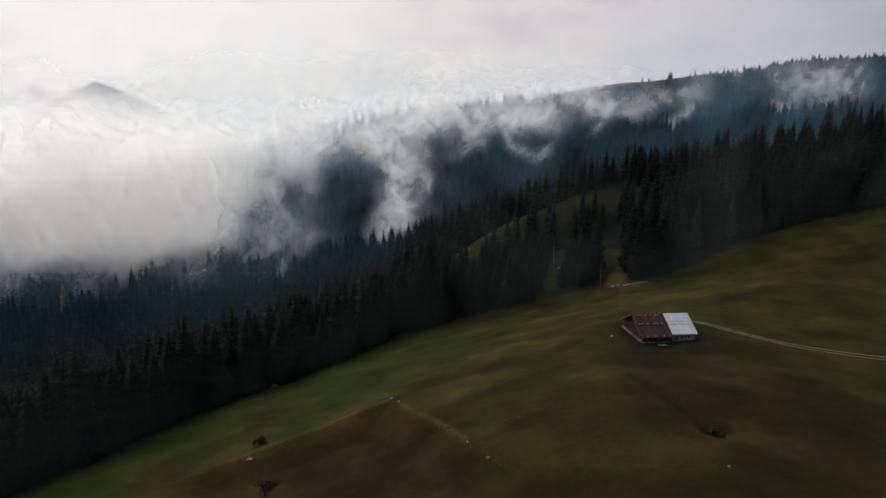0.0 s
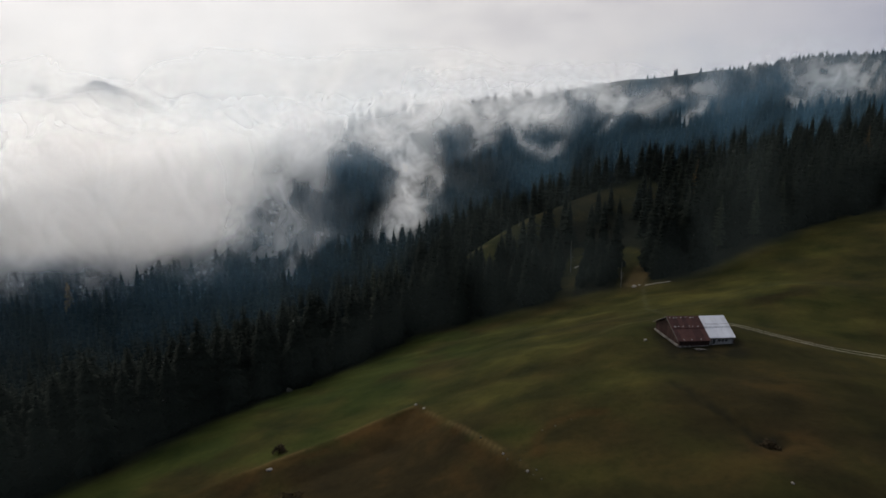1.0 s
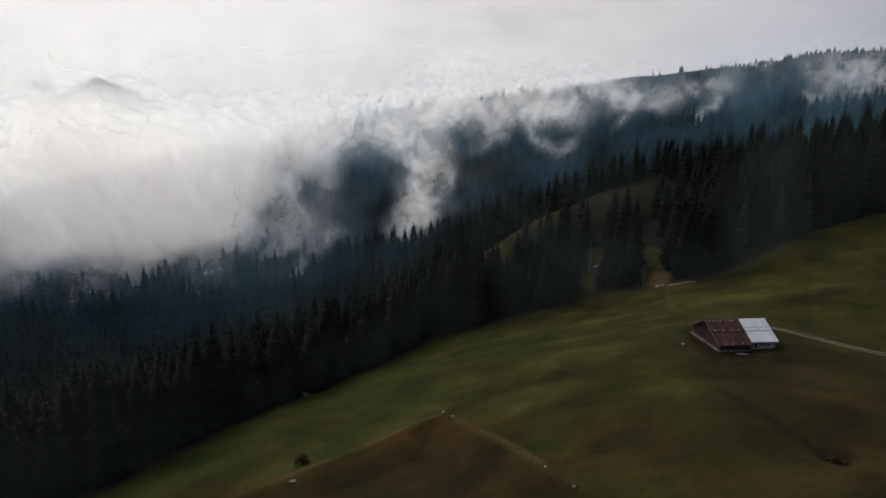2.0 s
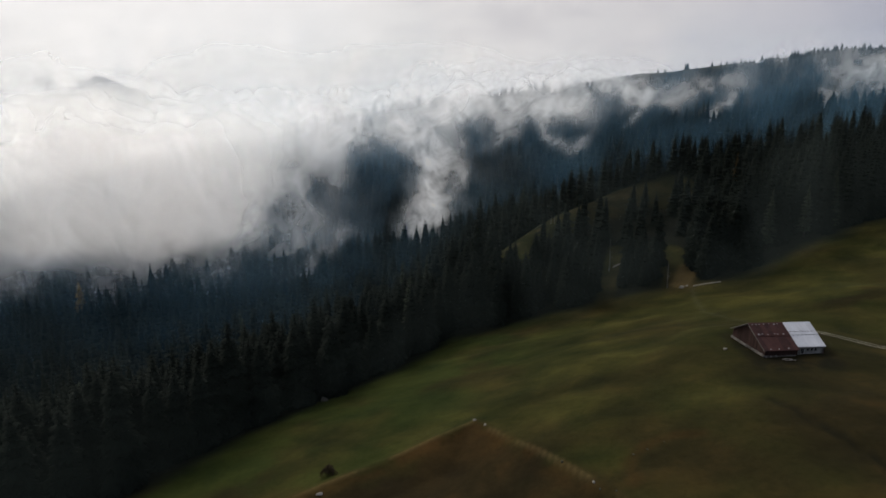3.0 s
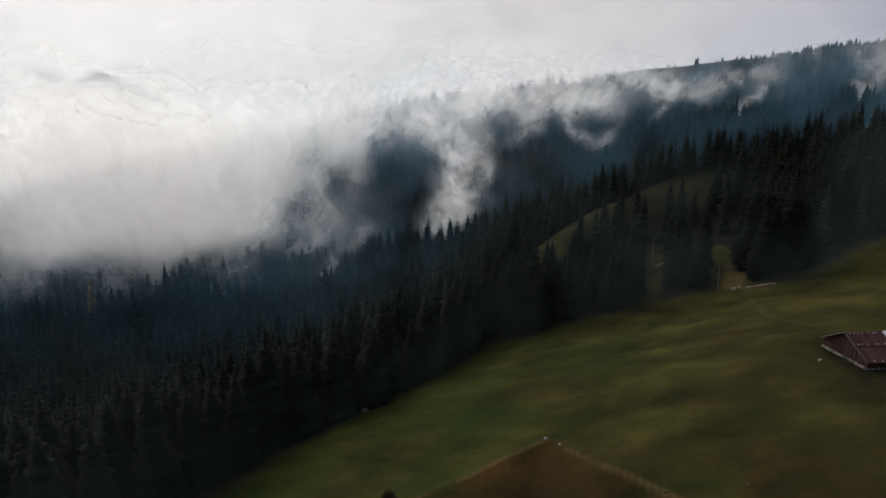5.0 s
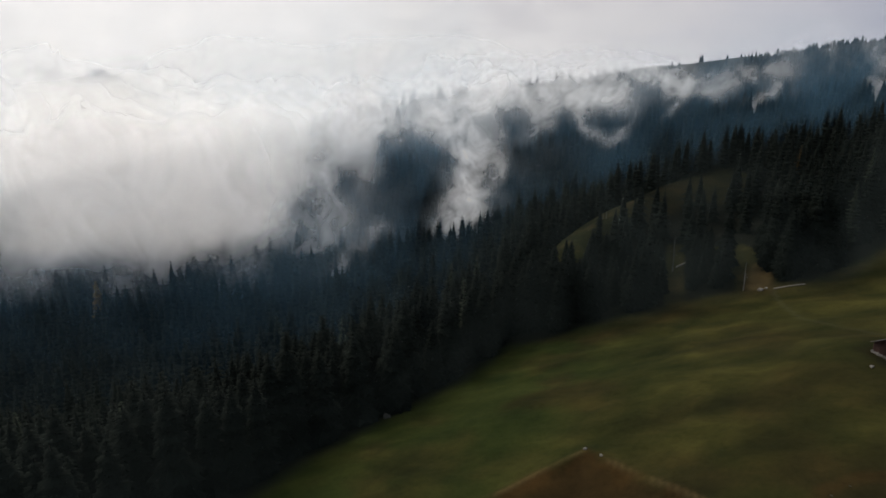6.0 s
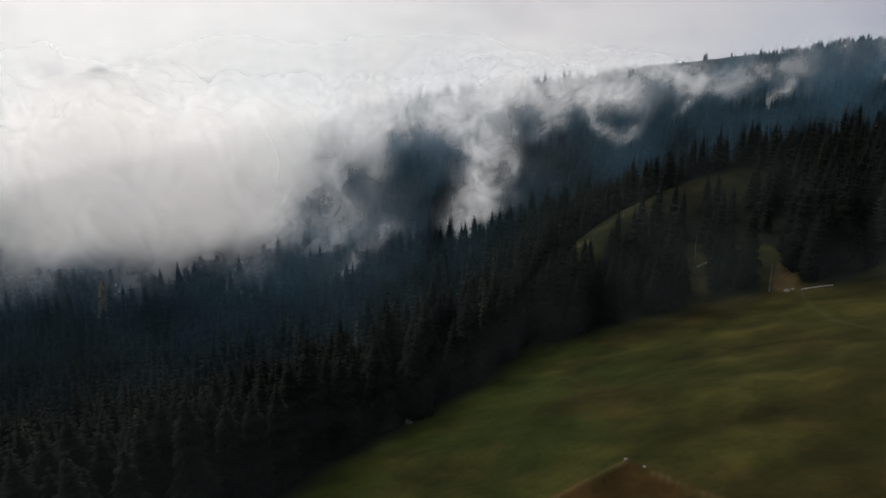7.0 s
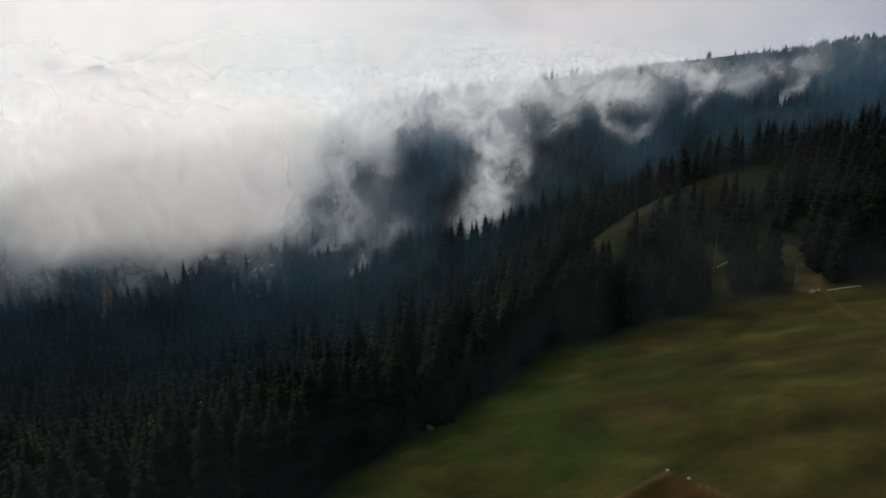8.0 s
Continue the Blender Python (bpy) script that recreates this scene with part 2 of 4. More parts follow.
def fbm(x, y, z=0.0, octaves=4, gain=0.5):
    """Layers of noise, each turned against the last."""
    total, size = 0.0, 0.5
    x, y, z = np.asarray(x, float) + 0.0, np.asarray(y, float) + 0.0, np.asarray(z, float) + 0.0
    x, z = 0.83 * x - 0.56 * z, 0.56 * x + 0.83 * z
    for k in range(octaves):
        total = total + size * value_noise(x + 17.3 * k, y - 9.1 * k, z + 5.7 * k)
        x, y, z = 2.03 * (0.80 * x - 0.60 * y), 2.03 * (0.60 * x + 0.80 * y), 2.03 * z
        y, z = 0.77 * y - 0.64 * z, 0.64 * y + 0.77 * z
        size = size * gain
    return total


def smooth(a, b, v):
    s = np.clip((np.asarray(v) - a) / (b - a), 0, 1)
    return s * s * (3 - 2 * s)


def swell(v):
    """A soft step from 0 to 1 that never quite ends."""
    return 0.5 + 0.5 * np.tanh(v)


def segment_distance(x, y, pts):
    """Distance from (x, y) to a line through pts."""
    best = np.full(np.shape(x), 1e9)
    for (ax, ay), (bx, by) in zip(pts[:-1], pts[1:]):
        ux, uy = bx - ax, by - ay
        s = np.clip(((x - ax) * ux + (y - ay) * uy) / (ux * ux + uy * uy), 0, 1)
        best = np.minimum(best, np.hypot(x - ax - s * ux, y - ay - s * uy))
    return best


def knoll_inside(x, y):
    """Metres inside the two edges of the brown hollow below the knoll (negative: outside)."""
    dx, dy = x - KNOLL[0], y - KNOLL[1]
    left = (dy * KL[0] - dx * KL[1]) / math.hypot(*KL)
    right = (dx * KR[1] - dy * KR[0]) / math.hypot(*KR)
    return np.minimum(left, right)


KL, KR = (-24.0, -10.8), (16.0, -30.0)
TRACK = [(55, 143.5), (61.9, 141.0), (68.1, 134.6), (77.6, 127.8), (88.2, 124.2), (98, 121.8), (115, 119), (140, 117)]
SPUR = [(2, 248), (25, 270), (70, 306), (98, 314)]
GULLY = [(36, 108.5), (37.4, 104), (39.0, 97.3), (41.1, 91.5), (43.2, 86.5)]


def ground(x, y):
    x, y = np.atleast_1d(np.asarray(x, float)), np.atleast_1d(np.asarray(y, float))
    rows = np.stack([hermite(GX, np.repeat(row[:, None], len(x), 1), x) for row in GZ])
    z = hermite(GY, rows, y)
    near = smooth(420, 260, y) * smooth(-200, -120, x) * (0.15 + 0.85 * smooth(3, 16, segment_distance(x, y, TRACK)))
    z = z + near * ((fbm(x / 38, y / 38, octaves=2) - 0.37) * 3.0 + (fbm((x + 0.4 * y) / 17, (y - 0.3 * x) / 9, 3, 3) - 0.42) * 1.15 + (fbm(x / 4, y / 4, 7, 2) - 0.37) * 0.35)
    z = z + smooth(240, 330, y) * (fbm(x / 90, y / 90, 2, 3) - 0.43) * 22 * smooth(1500, 900, y)
    z = z + 14 * smooth(135, 15, x) * np.exp(-(segment_distance(x, y, SPUR) / 17) ** 2)
    z = z + 4.5 * np.exp(-((x - 92) / 22) ** 2 - ((y - 166) / 15) ** 2)
    ins = knoll_inside(x, y)
    fade = smooth(52, 36, np.hypot(x - KNOLL[0], y - KNOLL[1]))
    z = z + fade * (0.35 * np.exp(-np.abs(ins) / 1.0) - 2.6 * np.clip(ins / 9, 0, 1))
    z = z - 1.7 * np.exp(-(np.hypot(x - KNOLL[0], y - KNOLL[1]) / 26) ** 2)
    z = z - (0.45 + 0.9 * smooth(98, 86, y)) * np.exp(-((segment_distance(x, y, GULLY) + 1.6 * (fbm(x / 3, y / 3, 31, 2) - 0.37)) / (0.9 + 1.1 * smooth(98, 86, y))) ** 2)
    for bx, by, reach, lift in PADS:
        w = smooth(reach * 2.8, reach, np.hypot(x - bx, y - by))
        z = z * (1 - w) + lift * w
    return z


PADS = [(50.0, 129.0, 10.0, 49.6)]

# ---- helpers for things ----
def mesh_from(name, verts, faces, mat, smooth_shade=False):
    me = bpy.data.meshes.new(name)
    me.from_pydata([tuple(v) for v in verts], [], [tuple(f) for f in faces])
    me.materials.append(mat)
    if smooth_shade:
        me.polygons.foreach_set("use_smooth", [True] * len(me.polygons))
    me.update()
    return me


def grid_mesh(name, P, mat, attributes=None):
    """A sheet from an array of places (rows, columns, 3), with float attributes per vertex."""
    r, c = P.shape[:2]
    k = np.arange(r * c).reshape(r, c)
    quads = np.stack([k[:-1, :-1], k[:-1, 1:], k[1:, 1:], k[1:, :-1]], -1).reshape(-1, 4)
    me = bpy.data.meshes.new(name)
    me.vertices.add(r * c)
    me.vertices.foreach_set("co", P.reshape(-1))
    me.loops.add(quads.size)
    me.loops.foreach_set("vertex_index", quads.reshape(-1))
    me.polygons.add(len(quads))
    me.polygons.foreach_set("loop_start", np.arange(len(quads)) * 4)
    me.polygons.foreach_set("use_smooth", np.ones(len(quads), bool))
    me.update(calc_edges=True)
    me.materials.append(mat)
    for key, value in (attributes or {}).items():
        me.attributes.new(key, "FLOAT", "POINT").data.foreach_set("value", np.asarray(value, np.float32).reshape(-1))
    return me


def part(name, bm, mat, parent, label=""):
    """Links a bmesh as one mesh object under parent."""
    me = bpy.data.meshes.new(name)
    bm.to_mesh(me)
    bm.free()
    me.materials.append(mat)
    ob = new(name, me)
    ob.parent = parent
    return tagged(ob, label)


def thing(name, label, category, m=None, group="", kind=""):
    ob = new(name)
    ob.empty_display_size = 0.5
    if m is not None:
        ob.matrix_world = m
    return tagged(ob, label, category, group, kind)


def box(bm, size, m, bevel=0.0, taper=1.0):
    made = bmesh.ops.create_cube(bm, size=1.0)["verts"]
    for v in made:
        k = taper if v.co.z > 0 else 1.0
        v.co = m @ Vector((v.co.x * size[0] * k, v.co.y * size[1] * k, v.co.z * size[2]))
    if bevel:
        edges = list({e for v in made for e in v.link_edges})
        bmesh.ops.bevel(bm, geom=edges, offset=bevel, segments=1, affect="EDGES")


def boxed(size, m=None, bevel=0.0):
    bm = bmesh.new()
    box(bm, size, m if m is not None else Matrix(), bevel)
    return bm


def rock_bm(size, seed, cuts=2):
    bm = bmesh.new()
    bmesh.ops.create_icosphere(bm, subdivisions=cuts, radius=0.5)
    for v in bm.verts:
        n = noise.noise(v.co * 2.3 + Vector((seed, seed * 2.1, 0)))
        v.co = Vector((v.co.x * size[0], v.co.y * size[1], v.co.z * size[2])) * (1 + 0.45 * n)
    return bm


def tube(bm, path, radii, sides=8):
    """A tapered tube along a path of points."""
    rings = []
    for i, (p, r) in enumerate(zip(path, radii)):
        p = Vector(p)
        d = (Vector(path[min(i + 1, len(path) - 1)]) - Vector(path[max(i - 1, 0)])).normalized()
        q = d.to_track_quat("Z", "Y")
        rings.append([bm.verts.new(p + q @ Vector((r * math.cos(a), r * math.sin(a), 0))) for a in np.linspace(0, math.tau, sides, endpoint=False)])
    for a, b in zip(rings[:-1], rings[1:]):
        for k in range(sides):
            bm.faces.new((a[k], a[(k + 1) % sides], b[(k + 1) % sides], b[k]))
    bm.faces.new(rings[-1])
    bm.faces.new(rings[0][::-1])


def gz(x, y):
    return float(ground(x, y)[0])


# ---- the ground, one sheet out to the horizon ----
EDGE = [(-140, 60), (-104, 96), (-83, 117), (-70, 131), (-60, 148), (-46, 164), (-31, 181), (-16, 206), (12, 210), (40, 214), (60, 213), (72, 209), (80, 208),
        (107, 222), (134, 232), (172, 236), (230, 246), (320, 262), (500, 300)]
FOOTPATH = [(64.5, 211), (62, 203), (59, 193), (55.5, 180), (54, 168), (55, 150), (57, 138)]


def beyond_edge(x, y):
    """Metres past the meadow's edge into the wood (negative: on the meadow)."""
    e = np.array(EDGE, float)
    d = segment_distance(x, y, EDGE)
    return np.where(y > np.interp(x, e[:, 0], e[:, 1]), d, -d)


def clearing(x, y):
    """1 on the grassy spur behind the first trees and on the bare slope above the path."""
    spur = smooth(13, 8, segment_distance(x, y, [(4, 250), (25, 268), (66, 300), (92, 306)]))
    spur = np.maximum(spur, smooth(14, 10, np.hypot(x - 88, (y - 297) * 1.2)))
    gap = smooth(6.6, 4.8, segment_distance(x, y, [(61, 212), (65, 222), (68, 236), (67, 246)]))
    ride = smooth(3.8, 2.4, segment_distance(x, y, [(37, 214), (45, 238), (52, 256)]))
    top = smooth(26, 16, np.hypot(x - 274, (y - 548) * 0.8))
    bare = smooth(850, 960, y) * smooth(480, 430, x)
    return np.clip(spur + gap + ride + top + bare, 0, 1)


def spaced(stops):
    out = []
    for (a, b, step) in stops:
        out.append(np.arange(a, b, step))
    return np.concatenate(out + [[stops[-1][1]]])


gxs = spaced([(-4600, -900, 370), (-900, -300, 30), (-300, -100, 6), (-100, -55, 1.25), (-55, 20, 0.7), (20, 100, 1.25), (100, 180, 2.0), (180, 420, 6), (420, 900, 30), (900, 4600, 370)])
gys = spaced([(-4600, -300, 430), (-300, 0, 20), (0, 60, 4), (60, 85, 1.25), (85, 132, 0.7), (132, 230, 1.25), (230, 272, 1.25), (272, 330, 2.5), (330, 560, 5), (560, 1160, 12), (1160, 1600, 60), (1600, 4600, 500)])
GXX, GYY = np.meshgrid(gxs, gys)
fx, fy = GXX.reshape(-1), GYY.reshape(-1)
fz = ground(fx, fy)
# dark floor under the trees; part of it dulls the spur's grass
wood_and_shade = smooth(-4, 4, beyond_edge(fx, fy) + 6 * (fbm(fx / 10, fy / 10, 1, 2) - 0.37)) * (1 - clearing(fx, fy) * (0.88 - 0.3 * (fy > 250)))
ins = knoll_inside(fx, fy)
reach = np.hypot(fx - KNOLL[0], fy - KNOLL[1])
soil = smooth(0, 2.5, ins) * smooth(48, 36, reach) * np.clip(smooth(18, 6, reach) + 0.3 + 0.7 * smooth(0.38, 0.52, fbm(fx / 9, fy / 9, 4, 3)), 0, 1)
gully_d = segment_distance(fx, fy, GULLY)
soil = np.clip(soil + 0.7 * smooth(132, 104, fy) * smooth(-18, 2, fx) * smooth(0.3, 0.52, fbm(fx / 16, fy / 16, 6, 3)) + 0.8 * smooth(1.5, 0.3, np.hypot((fx - 46.5) / 6, (fy - 84) / 8) + 0.9 * (fbm(fx / 5, fy / 5, 8, 3) - 0.42)) + 0.2 * clearing(fx, fy) * (fy < 340), 0, 1)
dry = 0.55 * np.exp(-(ins / 0.45) ** 2) * smooth(46, 30, reach) * smooth(0.26, 0.5, fbm(fx / 3, fy / 3, 2, 3))
dry = np.clip(dry + 0.3 * smooth(1.7, 0.7, segment_distance(fx, fy, [(-2, 247), (12, 257), (25, 270), (44, 286)])) * smooth(0.25, 0.45, fbm(fx / 6, fy / 6, 3, 3)) + 0.6 * smooth(4.5, 2.2, segment_distance(fx, fy, [(62, 214), (65.5, 220), (69.5, 227)])), 0, 1)
soil = np.clip(soil + 0.9 * smooth(0.42, 0.55, fbm(fx / 9, fy / 6, 12, 3)) * np.exp(-((fx - 84) / 16) ** 2 - ((fy - 163) / 9) ** 2), 0, 1)
barn_d = np.maximum(np.abs(fx - 49.5) - 7, np.abs(fy - 130) - 6.5)
soil = np.clip(soil + 0.7 * smooth(3.5, 0.5, barn_d), 0, 1)
# dark soil and the barn's shade, painted into the ground round its front
wood_and_shade = np.maximum(wood_and_shade, 0.75 * smooth(3.4, 0.2, np.maximum(np.abs(fx - 49.0) - 6.5, np.abs(fy - 127.0) - 5.5)) * smooth(0.24, 0.46, fbm(fx / 2, fy / 2, 5, 3)))
# darker along the gully bed and round the low heath bush
wood_and_shade = np.maximum(wood_and_shade, 0.6 * smooth(1.5, 0.2, gully_d + 1.4 * (fbm(fx / 2, fy / 2, 9, 2) - 0.37)) * smooth(0.2, 0.42, fbm(fx / 3, fy / 3, 33, 3)))
wood_and_shade = np.maximum(wood_and_shade, 0.85 * smooth(1.3, 0.5, np.hypot((fx - 43.0) / 2.6, (fy - 87.6) / 1.7) + 0.9 * (fbm(fx / 1.5, fy / 1.5, 35, 3) - 0.42)))
soil = np.clip(soil + 0.9 * smooth(1.35, 0.6, np.hypot((fx + 17) / 14, (fy - 103) / 10) + 0.7 * (fbm(fx / 6, fy / 6, 37, 3) - 0.42)), 0, 1)
lush = 0.95 * smooth(-62, -30, beyond_edge(fx, fy)) * smooth(1.0, -2.0, ins) * smooth(30, -10, fx) * smooth(0.62, 0.4, fbm(fx / 14, fy / 14, 21, 3))
rust = np.clip(0.62 * smooth(0, 1.2, ins) * smooth(26, 6, reach + 16 * (fbm(fx / 6, fy / 6, 14, 3) - 0.4)) + 0.7 * smooth(3.0, 0.4, np.abs(ins - 1.2)) * smooth(48, 20, reach) * smooth(0.3, 0.48, fbm(fx / 4, fy / 4, 17, 3))
               + 0.55 * smooth(1.8, 0.3, segment_distance(fx, fy, [(9.3, 92.6), (10.4, 98.6), (14, 101.6), (18.5, 102.3), (22, 101.5)]) + 2 * (fbm(fx / 2, fy / 2, 23, 3) - 0.4))
               + 0.4 * np.exp(-((fx + 44) / 12) ** 2 - ((fy - 106) / 5) ** 2) * smooth(0.3, 0.5, fbm(fx / 4, fy / 4, 25, 3)), 0, 1)
path = 0.08 * smooth(0.9, 0.3, segment_distance(fx, fy, FOOTPATH))
meadow = tagged(new("ground", grid_mesh("ground", np.stack([GXX, GYY, fz.reshape(GXX.shape)], -1), GROUND, dict(soil=soil, lush=lush, rust=rust, dry=dry, wood_and_shade=wood_and_shade, path=path))),
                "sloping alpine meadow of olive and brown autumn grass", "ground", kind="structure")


def strip(points, offset, width, lift=0.03, wobble=0.0):
    """A narrow sheet laid on the ground beside a line."""
    e = np.array(points, float)
    s = np.concatenate([[0], np.cumsum(np.hypot(*np.diff(e, axis=0).T))])
    q = np.arange(0, s[-1], 0.6)
    x, y = hermite(s, e[:, :1], q[:1]) if len(q) == 1 else (hermite(s, np.repeat(e[:, :1], len(q), 1), q), hermite(s, np.repeat(e[:, 1:], len(q), 1), q))
    dx, dy = np.gradient(x), np.gradient(y)
    n = np.hypot(dx, dy)
    nx, ny = -dy / n, dx / n
    w = width * (0.75 + wobble * (fbm(q / 3, q * 0 + offset, 1, 3) - 0.4))
    cols = []
    for k in np.linspace(-0.5, 0.5, 4):
        px, py = x + nx * (offset + w * k), y + ny * (offset + w * k)
        cols.append(np.stack([px, py, ground(px, py) + lift + 0.05 * (abs(k) < 0.3)], -1))
    return np.stack(cols, 1)


RUT = surface("worn_pale_gravel", (0.26, 0.24, 0.19), (0.50, 0.47, 0.40), 0.7, 0.95, fine=8)
farm_track = thing("farm_track", "pale two-rut farm track leading away from the barn", "track", kind="structure")
for off in (-0.9, 0.9):
    rut = new("rut", grid_mesh("rut", strip(TRACK, off, 0.2, 0.04, 0.9), RUT))
    rut.parent = farm_track


# ---- trees ----
def crown_arrays(rng, height, whorls, per, reach, low=0.1, side=True, droop=0.55):
    """Triangles of a spruce crown: whorls of drooping, forked sprays round the stem."""
    V, F = [], []
    for w in range(whorls):
        f = (w + rng.random() * 0.6) / whorls
        z0 = height * (low + (0.985 - low) * f ** 0.92)
        r = reach * (1 - f) ** 0.62 * rng.uniform(0.78, 1.1) + 0.15
        n = max(4, int(per * (1 - 0.45 * f)))
        turn = rng.random() * math.tau
        for k in range(n):
            if rng.random() < 0.07:
                continue
            a = turn + math.tau * (k + rng.uniform(-0.3, 0.3)) / n
            L = r * rng.uniform(0.7, 1.15)
            dr = L * droop * rng.uniform(0.6, 1.3) * (1 - 0.7 * f)
            zz = z0 + rng.uniform(-0.3, 0.3)
            ca, sa = math.cos(a), math.sin(a)
            def at(d, s, z):
                return (ca * d - sa * s, sa * d + ca * s, zz + z)
            wdt = max(0.4, L * 0.42)
            i = len(V)
            V += [at(0.0, 0, 0.12 * L), at(L * 0.5, wdt, -dr * 0.5), at(L * 0.55, 0, -dr * 0.12), at(L * 0.5, -wdt, -dr * 0.5), at(L, 0, -dr * 0.75)]
            F += [(i, i + 1, i + 2), (i, i + 2, i + 3), (i + 1, i + 4, i + 2), (i + 2, i + 4, i + 3)]
            if side:
                i = len(V)
                V += [at(L * 0.35, 0.1, -dr * 0.15), at(L * 0.72, wdt * 1.35, -dr * 0.95), at(L * 0.8, wdt * 0.5, -dr * 0.5),
                      at(L * 0.35, -0.1, -dr * 0.15), at(L * 0.72, -wdt * 1.35, -dr * 0.95), at(L * 0.8, -wdt * 0.5, -dr * 0.5)]
                F += [(i, i + 1, i + 2), (i + 3, i + 5, i + 4)]
    # dense inner twigs close the crown round the stem
    i, sides = len(V), 7
    for f, k in ((low + 0.01, 0.46), (0.35, 0.40), (0.68, 0.24)):
        for a in range(sides):
            t = math.tau * a / sides
            q = reach * k * rng.uniform(0.8, 1.15)
            V.append((q * math.cos(t), q * math.sin(t), height * f + rng.uniform(-0.5, 0.5)))
    V.append((0, 0, height * 0.93))
    for a in range(sides):
        b = (a + 1) % sides
        for ring in (0, sides):
            F += [(i + ring + a, i + ring + b, i + ring + sides + b), (i + ring + a, i + ring + sides + b, i + ring + sides + a)]
        F.append((i + 2 * sides + a, i + 2 * sides + b, i + 3 * sides))
    i = len(V)
    V += [(0.16, 0, height * 0.93), (-0.08, 0.14, height * 0.93), (-0.08, -0.14, height * 0.93), (0, 0, height)]
    F += [(i, i + 1, i + 3), (i + 1, i + 2, i + 3), (i + 2, i, i + 3)]
    return np.array(V), np.array(F)


def trunk_bm(height, radius, rng, lean=0.01):
    bm = bmesh.new()
    hs = np.linspace(-0.8, height * 0.95, 6)
    tube(bm, [(rng.uniform(-lean, lean) * h, rng.uniform(-lean, lean) * h, h) for h in hs], [radius * (1.15 - h / height) + 0.02 for h in hs], 7)
    return bm


def make_tree(name, label, category, rng, height, whorls, per, reach, needles, low=0.08, droop=0.6):
    tree = thing(name, label, category)
    part("trunk", trunk_bm(height, height * 0.013, rng), BARK, tree)
    V, F = crown_arrays(rng, height, whorls, per, reach, low, True, droop)
    crown = new("crown", mesh_from("crown", V, F, needles))
    crown.parent = tree
    return tree


rng = random.Random(11)
spruces = [make_tree("spruce_tree", "tall dark green spruce at the edge of the meadow", "tree", random.Random(s), h, w, p, r, NEEDLES, lo)
           for s, h, w, p, r, lo in ((1, 24, 27, 12, 4.9, 0.05), (2, 22, 25, 12, 4.7, 0.04), (3, 25, 28, 12, 5.1, 0.06), (4, 20, 23, 11, 4.7, 0.03), (5, 23, 25, 13, 5.1, 0.05), (6, 15, 18, 11, 4.0, 0.02))]
larches = [make_tree("larch_tree", "slim larch with yellowing autumn needles among the spruces", "tree", random.Random(31), 20, 20, 9, 3.0, LARCH, 0.12, 0.1),
           make_tree("larch_tree", "pale grey-green larch standing among dark spruces", "tree", random.Random(32), 23, 23, 9, 3.1, PALE_NEEDLES, 0.1, 0.12),
           make_tree("larch_tree", "golden autumn larch on the misty forest edge", "tree", random.Random(33), 22, 22, 10, 3.4, BRIGHT_LARCH, 0.12, 0.1)]


def wood_sites():
    """Jittered places of all trees, nearest the meadow first."""
    sites = []
    for y0, y1, x0, x1, step in ((40, 330, -330, 330, 5.5), (330, 640, -420, 500, 6.2)):
        gx, gy = np.meshgrid(np.arange(x0, x1, step), np.arange(y0, y1, step))
        r = np.random.RandomState(5)
        px = (gx + r.uniform(-0.45, 0.45, gx.shape) * step).reshape(-1)
        py = (gy + r.uniform(-0.45, 0.45, gy.shape) * step).reshape(-1)
        b = beyond_edge(px, py)
        keep = (b > 2.8 + 8 * np.clip(fbm(px / 13, py / 13, 4, 2) - 0.3, 0, 1)) & (clearing(px, py) < 0.35)
        # hidden far side of the crest, and what lies behind the camera's view to either side
        keep &= (np.abs(px) < 60 + 0.95 * py) & (py < 545 + 0.16 * px)
        keep &= r.random_sample(px.shape) < np.where(b < 10, 0.85, 0.93)
        keep &= (r.random_sample(px.shape) < 0.3) | (px < 42) | (px > 96) | (py < 238) | (py > 300)
        sites += list(zip(px[keep], py[keep], b[keep]))
    sites.sort(key=lambda s: s[2])
    return sites


SITES = wood_sites()
NEAR = [s for s in SITES if -110 < s[0] < 185][:300]
chosen = set(NEAR)
for k, (x, y, b) in enumerate(NEAR):
    if rng.random() < 0.045:
        src, label = larches[1], ""
    else:
        src = spruces[rng.choice((0, 0, 1, 2, 3, 4, 4) if b > 5 else (1, 3, 3, 4, 5, 5, 0))]
    s = rng.uniform(0.85, 1.12) * (0.58 if 5 < x < 60 and b > 6 else 1.0)
    t = copy_thing(src, pose(x, y, gz(x, y), rng.uniform(-1.5, 1.5), rng.uniform(-1.5, 1.5), rng.uniform(0, 360)) @ Matrix.Diagonal((s, s, s * rng.uniform(0.92, 1.1), 1)))
    tagged(t, group="trees along the meadow edge")
for x, y, which in ((-193, 297, 2), (192, 294, 0), (109, 282, 0), (-86, 213, 1), (-44, 224, 1), (-65, 201, 1), (-133, 159, 1), (-92, 228, 1), (-29, 220, 1), (-98, 141, 1)):
    s = 1.12 if which == 0 else 1.0
    copy_thing(larches[which], pose(x, y, gz(x, y), 0, 0, rng.uniform(0, 360)) @ Matrix.Diagonal((s, s, s, 1)))
for o in spruces + larches:
    for c in list(o.children):
        bpy.data.objects.remove(c)
    bpy.data.objects.remove(o)


